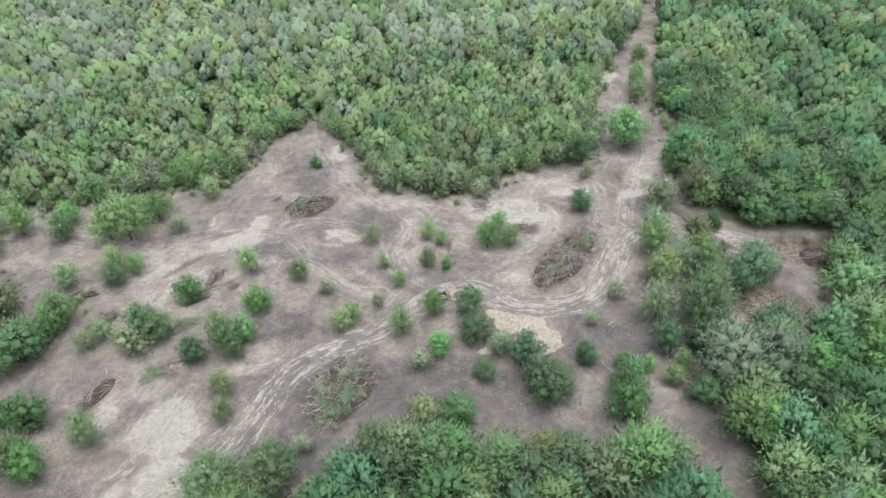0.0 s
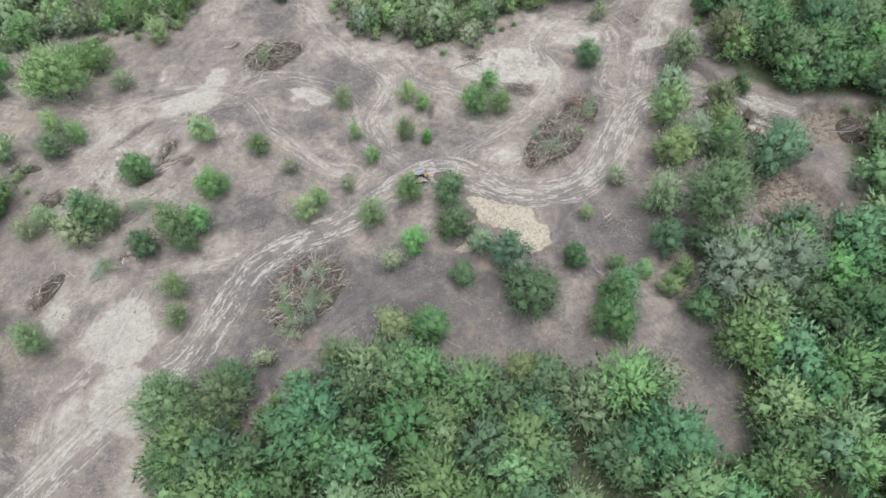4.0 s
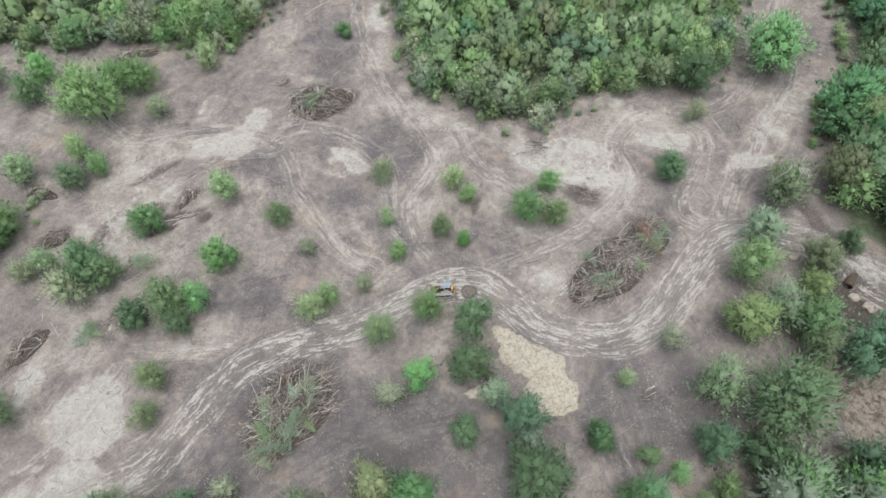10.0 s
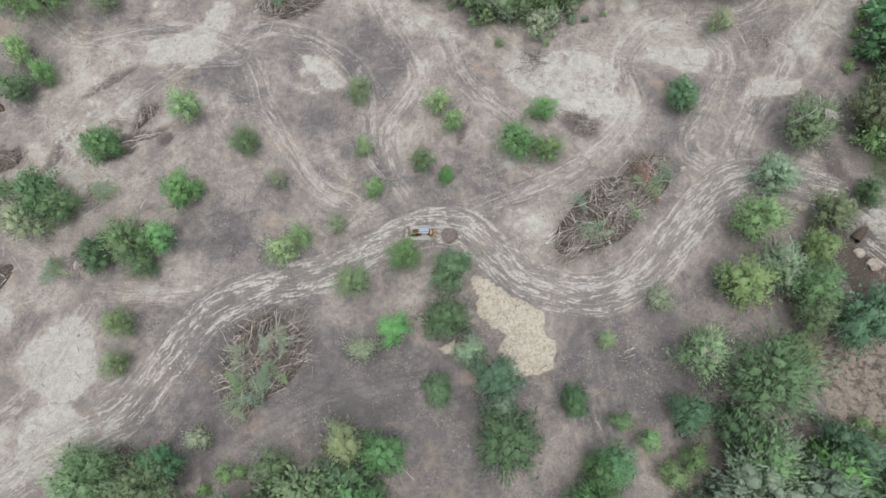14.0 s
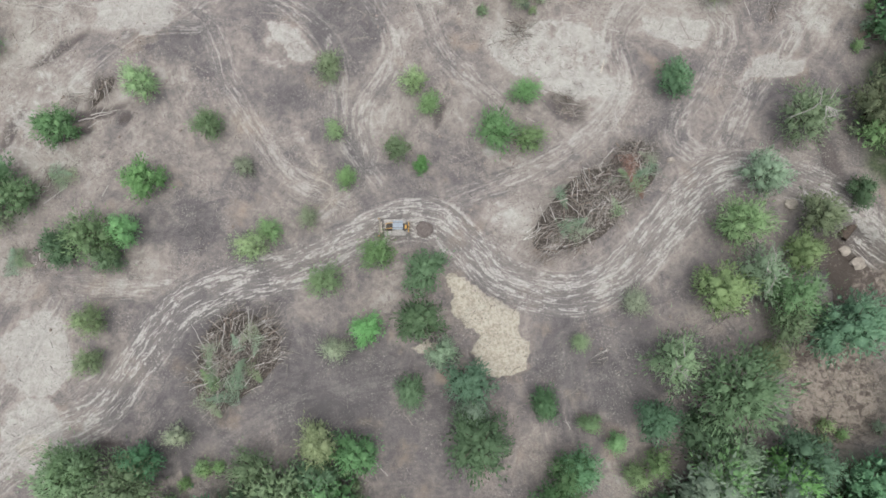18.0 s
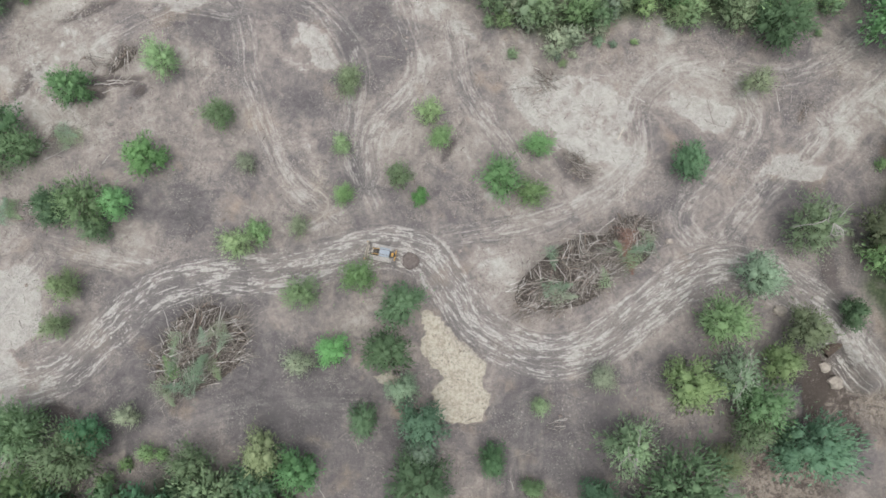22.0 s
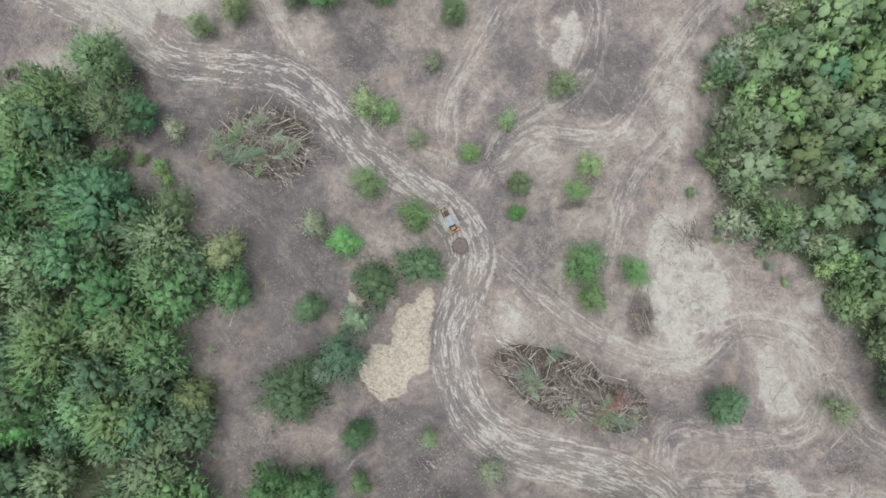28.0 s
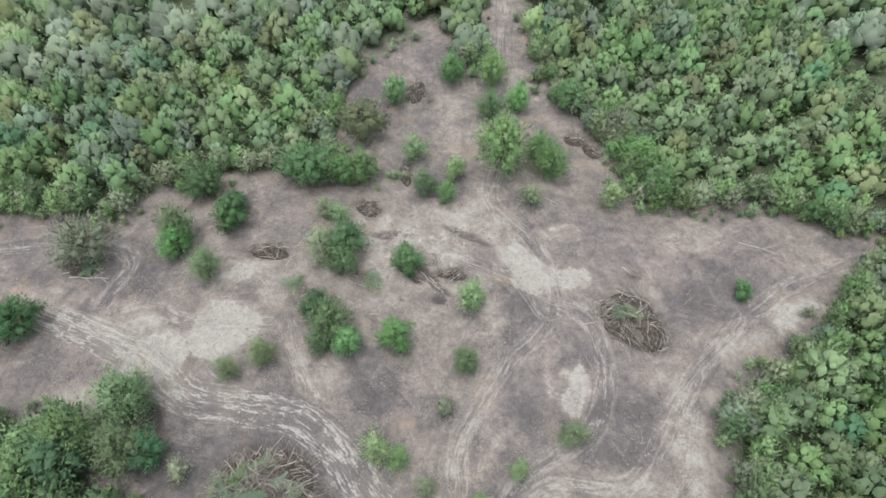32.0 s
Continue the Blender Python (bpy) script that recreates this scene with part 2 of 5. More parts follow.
ROAD, ALONG, ACROSS = road_fields(GX, GY)
A_SAND = np.maximum(blob(GX, GY, SAND, 2.4, 3), blob(GX, GY, SAND[:4], 1.6, 5, 0.1))
A_YELLOW = blob(GX, GY, YELLOW, 1.7, 23, 0.16)
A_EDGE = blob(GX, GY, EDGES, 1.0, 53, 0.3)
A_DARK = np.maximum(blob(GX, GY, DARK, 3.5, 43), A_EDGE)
A_GULLY = blob(GX, GY, GULLY, 1.6, 63, 0.2)
A_LITTER = smooth(-0.8, -3.6, clearing_depth(GX, GY))


def ground_height(x, y, road, yellow, gully, litter):
    h = 1.2 * (fbm(x, y, 55, 81, 2) - 0.5) + 0.35 * (fbm(x, y, 9, 85, 3) - 0.5) + 0.16 * (1 - road) * (fbm(x, y, 2.0, 89, 3) - 0.5)
    h = h + 0.85 * yellow * (0.4 + 1.0 * fbm(x, y, 2.2, 95, 3)) - 2.6 * gully + 0.25 * litter * fbm(x, y, 2, 99, 2)
    return h - 0.12 * road


fade = smooth(400, 150, np.hypot(GX, GY))
GZ = ground_height(GX, GY, ROAD, A_YELLOW, A_GULLY, A_LITTER) * fade
GZ -= 0.5 * A_EDGE
GZ += 0.10 * ROAD * (np.sin(ACROSS * 4.2 + 0.7 * np.sin(ALONG * 0.35)) * 0.5)


def height_at(x, y):
    """The ground's height, between the points of the sheet."""
    i, j = int(np.clip(np.searchsorted(gx, x) - 1, 0, len(gx) - 2)), int(np.clip(np.searchsorted(gy, y) - 1, 0, len(gy) - 2))
    u, v = (x - gx[i]) / (gx[i + 1] - gx[i]), (y - gy[j]) / (gy[j + 1] - gy[j])
    return float((GZ[j, i] * (1 - u) + GZ[j, i + 1] * u) * (1 - v) + (GZ[j + 1, i] * (1 - u) + GZ[j + 1, i + 1] * u) * v)


def mesh_arrays(name, verts, faces, attributes=(), shade=False, normals=None):
    """A mesh from arrays of vertices and of faces with equal corners."""
    me = bpy.data.meshes.new(name)
    faces = np.asarray(faces, np.int32)
    n, k = faces.shape
    me.vertices.add(len(verts))
    me.vertices.foreach_set("co", np.asarray(verts, np.float32).ravel())
    me.loops.add(n * k)
    me.loops.foreach_set("vertex_index", faces.ravel())
    me.polygons.add(n)
    me.polygons.foreach_set("loop_start", np.arange(0, n * k, k, dtype=np.int32))
    if shade:
        me.polygons.foreach_set("use_smooth", np.ones(n, bool))
    for key, values in attributes:
        me.attributes.new(key, "FLOAT", "POINT").data.foreach_set("value", np.asarray(values, np.float32).ravel())
    me.update(calc_edges=True)
    if normals is not None:
        me.normals_split_custom_set_from_vertices(np.asarray(normals, np.float32).tolist())
    return me


# ---- materials ----
class Nodes:
    """Short ways to wire a node material."""

    def __init__(self, name):
        self.mat = bpy.data.materials.new(name)
        self.mat.use_nodes = True
        self.tree = self.mat.node_tree
        self.out = self.tree.nodes["Material Output"]
        self.bsdf = self.tree.nodes["Principled BSDF"]
        self.bsdf.inputs["Specular IOR Level"].default_value = 0.25

    def add(self, kind):
        return self.tree.nodes.new("ShaderNode" + kind)

    def link(self, a, b):
        self.tree.links.new(a, b)

    def put(self, socket, value):
        if isinstance(value, bpy.types.NodeSocket):
            self.link(value, socket)
        else:
            socket.default_value = value

    def attr(self, name):
        n = self.add("Attribute")
        n.attribute_name = name
        return n.outputs["Fac"]

    def noise(self, scale, detail=4.0, rough=0.6, vector=None, warp=0.0):
        n = self.add("TexNoise")
        n.inputs["Scale"].default_value, n.inputs["Detail"].default_value = scale, detail
        n.inputs["Roughness"].default_value, n.inputs["Distortion"].default_value = rough, warp
        self.link(vector if vector else self.add("NewGeometry").outputs["Position"], n.inputs["Vector"])
        return n.outputs["Fac"]

    def math(self, op, a, b=0.0, clamp=False):
        n = self.add("Math")
        n.operation, n.use_clamp = op, clamp
        self.put(n.inputs[0], a), self.put(n.inputs[1], b)
        return n.outputs[0]

    def span(self, v, a, b, lo=0.0, hi=1.0):
        n = self.add("MapRange")
        n.interpolation_type = "SMOOTHSTEP"
        self.put(n.inputs[0], v)
        for i, w in enumerate((a, b, lo, hi)):
            n.inputs[i + 1].default_value = w
        return n.outputs[0]

    def mix(self, fac, a, b, blend="MIX"):
        n = self.add("MixRGB")
        n.blend_type = blend
        self.put(n.inputs[0], fac)
        for i, v in ((1, a), (2, b)):
            self.put(n.inputs[i], (*v, 1) if isinstance(v, tuple) and len(v) == 3 else v)
        return n.outputs[0]

    def colour(self, v, rough=0.9, metal=0.0):
        self.put(self.bsdf.inputs["Base Color"], (*v, 1) if isinstance(v, tuple) else v)
        self.put(self.bsdf.inputs["Roughness"], rough)
        self.bsdf.inputs["Metallic"].default_value = metal
        return self

    def bump(self, height, strength=0.5, distance=0.05):
        n = self.add("Bump")
        n.inputs["Strength"].default_value, n.inputs["Distance"].default_value = strength, distance
        self.link(height, n.inputs["Height"])
        self.link(n.outputs[0], self.bsdf.inputs["Normal"])
        return self


def ground_material():
    m = Nodes("bare_earth")

    def sway(v, by):
        return m.math("MULTIPLY", m.math("SUBTRACT", v, 0.5), by)

    def total(*parts):
        out = parts[0]
        for q in parts[1:]:
            out = m.math("ADD", out, q)
        return out

    def lane(run, cross, detail, warp):
        v = m.add("CombineXYZ")
        m.link(m.math("MULTIPLY", m.attr("along"), run), v.inputs[0])
        m.link(m.math("MULTIPLY", m.attr("across"), cross), v.inputs[1])
        m.link(m.math("MULTIPLY", mid, 1.6), v.inputs[2])
        return m.noise(1.0, detail, 0.6, vector=v.outputs[0], warp=warp)

    mid, small, grit = m.noise(0.30, 7, 0.66, warp=0.9), m.noise(2.4, 6, 0.72), m.noise(8, 3, 0.7)
    broad, crumb, shred = m.noise(0.075, 8, 0.62, warp=0.8), m.noise(0.95, 7, 0.7, warp=0.8), m.noise(4.2, 4, 0.65, warp=0.4)
    road, sand, dark = m.attr("road"), m.attr("sand"), m.attr("dark")
    streak, dash = lane(0.12, 1.15, 5, 0.9), lane(0.42, 2.1, 5, 1.1)
    loose = m.math("MAXIMUM", m.span(m.noise(0.09, 3, 0.5), 0.50, 0.66, 0.12, 0.8), m.span(road, 0.05, 0.3))
    # dry crust over darker turned soil: one tone from dark to pale
    open_land = m.math("SUBTRACT", 1.0, m.span(road, 0.2, 0.8))
    tone = total(0.49, m.math("MULTIPLY", sand, 0.27), m.math("MULTIPLY", dark, -0.21), sway(broad, 0.72), sway(mid, 0.66), sway(crumb, 0.48), sway(small, 0.30),
                 m.math("MULTIPLY", m.math("MULTIPLY", sway(streak, 0.75), open_land), loose))
    ramp = m.add("ValToRGB")
    stops = ((0.20, (0.098, 0.087, 0.086)), (0.36, (0.146, 0.128, 0.124)), (0.47, (0.198, 0.169, 0.157)), (0.57, (0.262, 0.222, 0.196)), (0.68, (0.325, 0.288, 0.255)), (0.82, (0.405, 0.370, 0.328)))
    while len(ramp.color_ramp.elements) < len(stops):
        ramp.color_ramp.elements.new(0.5)
    for e, (at, shade) in zip(ramp.color_ramp.elements, stops):
        e.position, e.color = at, (*shade, 1)
    m.link(tone, ramp.inputs[0])
    soil = ramp.outputs[0]
    rust = m.math("MULTIPLY", m.span(m.noise(0.12, 3, 0.6), 0.56, 0.70), m.span(mid, 0.35, 0.6, 0.1, 0.55))
    soil = m.mix(rust, soil, (0.285, 0.215, 0.160))
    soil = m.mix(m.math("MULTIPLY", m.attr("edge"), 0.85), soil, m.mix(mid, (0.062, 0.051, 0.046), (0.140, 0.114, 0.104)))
    # pale sand with a broken edge
    bank = m.span(total(sand, sway(mid, 0.95), sway(crumb, 0.70), sway(shred, 0.22)), 0.56, 0.74)
    pale = m.mix(m.span(crumb, 0.36, 0.64), (0.325, 0.296, 0.264), (0.440, 0.412, 0.375))
    soil = m.mix(m.math("MULTIPLY", bank, 0.72), soil, m.mix(m.span(small, 0.58, 0.72, 0, 0.5), pale, (0.235, 0.205, 0.180)))
    straw = m.span(total(m.attr("yellow"), sway(mid, 0.3), sway(crumb, 0.25), sway(shred, 0.3)), 0.38, 0.62)
    soil = m.mix(m.math("MULTIPLY", straw, m.span(m.attr("yellow"), 0.2, 0.7, 0.45, 0.92)), soil, m.mix(m.span(m.math("ADD", sway(crumb, 0.5), small), 0.34, 0.60), (0.310, 0.262, 0.200), (0.475, 0.425, 0.345)))
    # gully banks washed into runnels
    runnel = m.noise(1.1, 7, 0.7, warp=0.7)
    soil = m.mix(m.math("MULTIPLY", m.attr("gully"), 0.9), soil, m.mix(m.span(m.math("SUBTRACT", runnel, m.math("MULTIPLY", dark, 0.30)), 0.36, 0.62), (0.070, 0.054, 0.044), (0.290, 0.242, 0.200)))
    # wheel ruts: packed grey soil with broken pale ridges
    soil = m.mix(m.math("MULTIPLY", road, 0.42), soil, m.mix(m.span(streak, 0.40, 0.60), (0.190, 0.169, 0.159), (0.315, 0.284, 0.257)))
    ridge = m.math("MULTIPLY", m.span(total(dash, sway(streak, 0.55), sway(small, 0.14), m.math("MULTIPLY", sway(mid, 0.18), 1.0), m.math("MULTIPLY", road, 0.05)), 0.545, 0.65), m.span(road, 0.08, 0.62))
    soil = m.mix(m.math("MULTIPLY", ridge, 0.88), soil, m.mix(m.span(small, 0.35, 0.65), (0.375, 0.342, 0.306), (0.485, 0.450, 0.410)))
    soil = m.mix(m.math("MULTIPLY", m.math("MULTIPLY", m.span(total(dash, sway(streak, 0.5)), 0.46, 0.39), m.span(road, 0.1, 0.7)), 0.30), soil, (0.150, 0.132, 0.125))
    # chips, dry stalks and dark crumbs
    strewn = m.span(m.noise(0.17, 3, 0.55), 0.42, 0.62, 0.15, 1.0)
    soil = m.mix(m.math("MULTIPLY", m.span(shred, 0.57, 0.66, 0, 0.70), strewn), soil, (0.405, 0.368, 0.322))
    soil = m.mix(m.math("MULTIPLY", m.span(shred, 0.44, 0.36, 0, 0.62), strewn), soil, (0.098, 0.085, 0.080))
    soil = m.mix(m.span(grit, 0.62, 0.72, 0, 0.5), soil, (0.440, 0.415, 0.375))
    litter = m.mix(m.span(small, 0.35, 0.65), (0.052, 0.070, 0.038), (0.105, 0.125, 0.070))
    litter = m.mix(m.span(mid, 0.50, 0.66, 0, 0.75), litter, (0.175, 0.158, 0.132))
    soil = m.mix(m.attr("litter"), soil, litter)
    soil = m.mix(1.0, soil, (0.915, 0.965, 0.990), "MULTIPLY")
    m.colour(soil, 0.96)
    relief = total(m.math("MULTIPLY", mid, 1.2), m.math("MULTIPLY", m.math("ADD", small, crumb), 0.7), m.math("MULTIPLY", m.math("MULTIPLY", dash, road), 0.9), m.math("MULTIPLY", shred, 0.25))
    m.bump(relief, 0.9, 0.42)
    return m.mat


def leaf_material(name, dark, lit, joined=False):
    """Foliage: mixed from two greens leaf by leaf, in sprays and tree by tree, with light let through."""
    m = Nodes(name)
    leaf = m.math("MULTIPLY", m.add("NewGeometry").outputs["Random Per Island"], 0.5 if joined else 1.0)
    tree = m.attr("tint") if joined else m.add("ObjectInfo").outputs["Random"]
    spray, tuft = m.noise(2.0 if joined else 3.4, 3, 0.6), m.noise(0.7, 3, 0.6)
    blend = m.math("ADD", m.math("MULTIPLY", leaf, 0.34), m.math("ADD", m.math("MULTIPLY", m.math("SUBTRACT", spray, 0.5), 0.45 if joined else 0.8), m.math("MULTIPLY", m.math("SUBTRACT", tuft, 0.5), 1.0)))
    col = m.mix(m.math("ADD", blend, 0.38, True), dark, lit)
    shade = m.add("HueSaturation")
    m.put(shade.inputs["Hue"], m.span(tree, 0, 1, 0.484, 0.512))
    m.put(shade.inputs["Saturation"], m.span(m.math("FRACT", m.math("MULTIPLY", tree, 7.3)), 0, 1, 0.80, 1.06))
    m.put(shade.inputs["Value"], m.span(m.math("FRACT", m.math("MULTIPLY", tree, 3.7)), 0, 1, 0.85, 1.30))
    m.link(col, shade.inputs["Color"])
    m.colour(shade.outputs[0], 0.75)
    m.bsdf.inputs["Specular IOR Level"].default_value = 0.12
    thin = m.add("BsdfTranslucent")
    m.link(shade.outputs[0], thin.inputs["Color"])
    both = m.add("MixShader")
    both.inputs[0].default_value = 0.36
    m.link(m.bsdf.outputs[0], both.inputs[1]), m.link(thin.outputs[0], both.inputs[2])
    m.link(both.outputs[0], m.out.inputs["Surface"])
    return m.mat


def plain_material(name, a, b, scale=3.0, rough=0.85, metal=0.0, relief=0.3):
    m = Nodes(name)
    n = m.noise(scale, 5, 0.65)
    col = m.mix(m.span(n, 0.3, 0.7), a, b)
    col = m.mix(m.span(m.noise(scale * 7, 3, 0.7), 0.45, 0.7, 0, 0.4), col, tuple(0.6 * c for c in a))
    m.colour(col, rough, metal).bump(n, relief, 0.02)
    return m.mat


def wood_material(name, a, b):
    """Bark and bare wood, with a shade of its own for every piece."""
    m = Nodes(name)
    own = m.add("NewGeometry").outputs["Random Per Island"]
    col = m.mix(own, a, b)
    col = m.mix(m.span(m.noise(9, 4, 0.7), 0.4, 0.7, 0, 0.5), col, tuple(0.45 * c for c in a))
    m.colour(col, 0.9).bump(m.noise(16, 3, 0.7), 0.4, 0.02)
    return m.mat


EARTH = ground_material()
GREENS = {"o": ((0.075, 0.154, 0.075), (0.152, 0.280, 0.135)), "m": ((0.123, 0.218, 0.099), (0.241, 0.391, 0.188)),
          "l": ((0.178, 0.292, 0.139), (0.310, 0.437, 0.222)), "p": ((0.204, 0.263, 0.170), (0.351, 0.421, 0.279)),
          "y": ((0.156, 0.216, 0.104), (0.278, 0.355, 0.184)), "b": ((0.116, 0.250, 0.098), (0.226, 0.441, 0.179)),
          "g": ((0.144, 0.221, 0.149), (0.270, 0.377, 0.258)), "t": ((0.082, 0.184, 0.100), (0.171, 0.332, 0.184)),
          "d": ((0.139, 0.221, 0.124), (0.278, 0.392, 0.229))}
LEAF = {k: leaf_material("leaves_" + k, *v) for k, v in GREENS.items()}
# far green, paled so that distance haze sits in the leaf colour
GREENS["f"] = ((0.190, 0.270, 0.178), (0.285, 0.380, 0.262))
LEAF_FAR = {k: leaf_material("leaves_joined_" + k, *[tuple(w * c for w, c in zip((0.99, 0.96, 0.99), q)) for q in GREENS[k]], joined=True) for k in "omlytbfdg"}
BARK = wood_material("bark", (0.10, 0.08, 0.065), (0.17, 0.145, 0.12))


def branch_material(name, shades):
    """Cut wood whose shade differs from branch to branch."""
    m = Nodes(name)
    own = m.add("ObjectInfo").outputs["Random"]
    col = shades[0]
    for n, shade in enumerate(shades[1:]):
        col = m.mix(m.span(own, (n + 0.4) / len(shades), (n + 0.9) / len(shades)), col, shade)
    col = m.mix(m.span(m.noise(6, 4, 0.7), 0.4, 0.7, 0, 0.5), col, (0.09, 0.075, 0.062))
    m.colour(col, 0.9).bump(m.noise(16, 3, 0.7), 0.4, 0.02)
    return m.mat


CUT = branch_material("cut_wood", ((0.08, 0.066, 0.058), (0.33, 0.295, 0.26), (0.12, 0.115, 0.095), (0.45, 0.42, 0.385), (0.25, 0.195, 0.16), (0.60, 0.58, 0.55)))
DEAD = wood_material("bleached_wood", (0.30, 0.285, 0.265), (0.46, 0.44, 0.415))
BRUSH = wood_material("cut_branches", (0.06, 0.05, 0.043), (0.40, 0.37, 0.335))
PALE_WOOD = wood_material("split_wood", (0.40, 0.36, 0.31), (0.52, 0.48, 0.42))

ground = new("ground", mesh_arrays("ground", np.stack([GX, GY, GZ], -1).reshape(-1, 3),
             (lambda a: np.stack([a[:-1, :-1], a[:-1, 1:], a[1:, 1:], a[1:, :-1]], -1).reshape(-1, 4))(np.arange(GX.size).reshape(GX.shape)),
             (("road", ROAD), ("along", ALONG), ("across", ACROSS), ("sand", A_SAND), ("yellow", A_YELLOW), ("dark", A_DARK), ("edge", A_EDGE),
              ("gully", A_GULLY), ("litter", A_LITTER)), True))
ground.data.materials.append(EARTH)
tagged(ground, "bare grey-brown scraped earth with pale sand and wheel tracks", "ground", kind="structure")


# ---- shapes ----
def part(name, data, material, parent=None, label=""):
    """One mesh object, from a bmesh or a mesh, under a thing or a part."""
    if isinstance(data, bmesh.types.BMesh):
        me = bpy.data.meshes.new(name)
        data.to_mesh(me)
        data.free()
    else:
        me = data
    if material and not me.materials:
        me.materials.append(material)
    ob = new(name, me)
    ob.parent = parent
    return tagged(ob, label)


def rods(paths, sides=5):
    """Tapered round rods as arrays. paths: lists of (place, radius)."""
    verts, faces = [], []
    for path in paths:
        for n, (p, r) in enumerate(path):
            a = Vector(path[min(n + 1, len(path) - 1)][0]) - Vector(path[max(n - 1, 0)][0])
            q = a.to_track_quat("Z", "Y")
            base = len(verts)
            verts += [tuple(Vector(p) + q @ Vector((r * math.cos(6.2832 * k / sides), r * math.sin(6.2832 * k / sides), 0))) for k in range(sides)]
            if n:
                faces += [(base - sides + k, base - sides + (k + 1) % sides, base + (k + 1) % sides, base + k) for k in range(sides)]
    return verts, faces


def leaf_cards(centres, fore, face, size, seed, slim=0.5):
    """Small pointed leaf sprays, three corners each, lying along fore and turned to face."""
    r = np.random.default_rng(seed)
    n = len(centres)
    fore = fore / np.linalg.norm(fore, axis=1, keepdims=True)
    side = np.cross(fore, face + r.normal(0, 0.45, (n, 3)))
    side /= np.linalg.norm(side, axis=1, keepdims=True) + 1e-9
    s = size * r.uniform(0.55, 1.5, (n, 1))
    v = np.stack([centres + fore * s * 1.25, centres - fore * s * 0.7 + side * s * slim, centres - fore * s * 0.7 - side * s * slim], 1)
    flip = np.sum(np.cross(v[:, 1] - v[:, 0], v[:, 2] - v[:, 0]) * face, 1) < 0
    v[flip] = v[flip][:, ::-1]
    return v.reshape(-1, 3), np.arange(3 * n).reshape(-1, 3)


GOLD = (1 + 5**0.5) / 2
ICO_V = np.array([(a, b * GOLD, 0) for a in (-1, 1) for b in (-1, 1)] + [(0, a, b * GOLD) for a in (-1, 1) for b in (-1, 1)]
                 + [(b * GOLD, 0, a) for a in (-1, 1) for b in (-1, 1)]) / math.hypot(1, GOLD)
ICO_F = np.array([(i, j, k) for i in range(12) for j in range(i + 1, 12) for k in range(j + 1, 12)
                  if all(np.linalg.norm(ICO_V[p] - ICO_V[q]) < 1.1 for p, q in ((i, j), (j, k), (i, k)))])


ICO_F = np.array([t if np.dot(np.cross(ICO_V[t[1]] - ICO_V[t[0]], ICO_V[t[2]] - ICO_V[t[0]]), ICO_V[t[0]]) > 0 else t[::-1] for t in ICO_F])


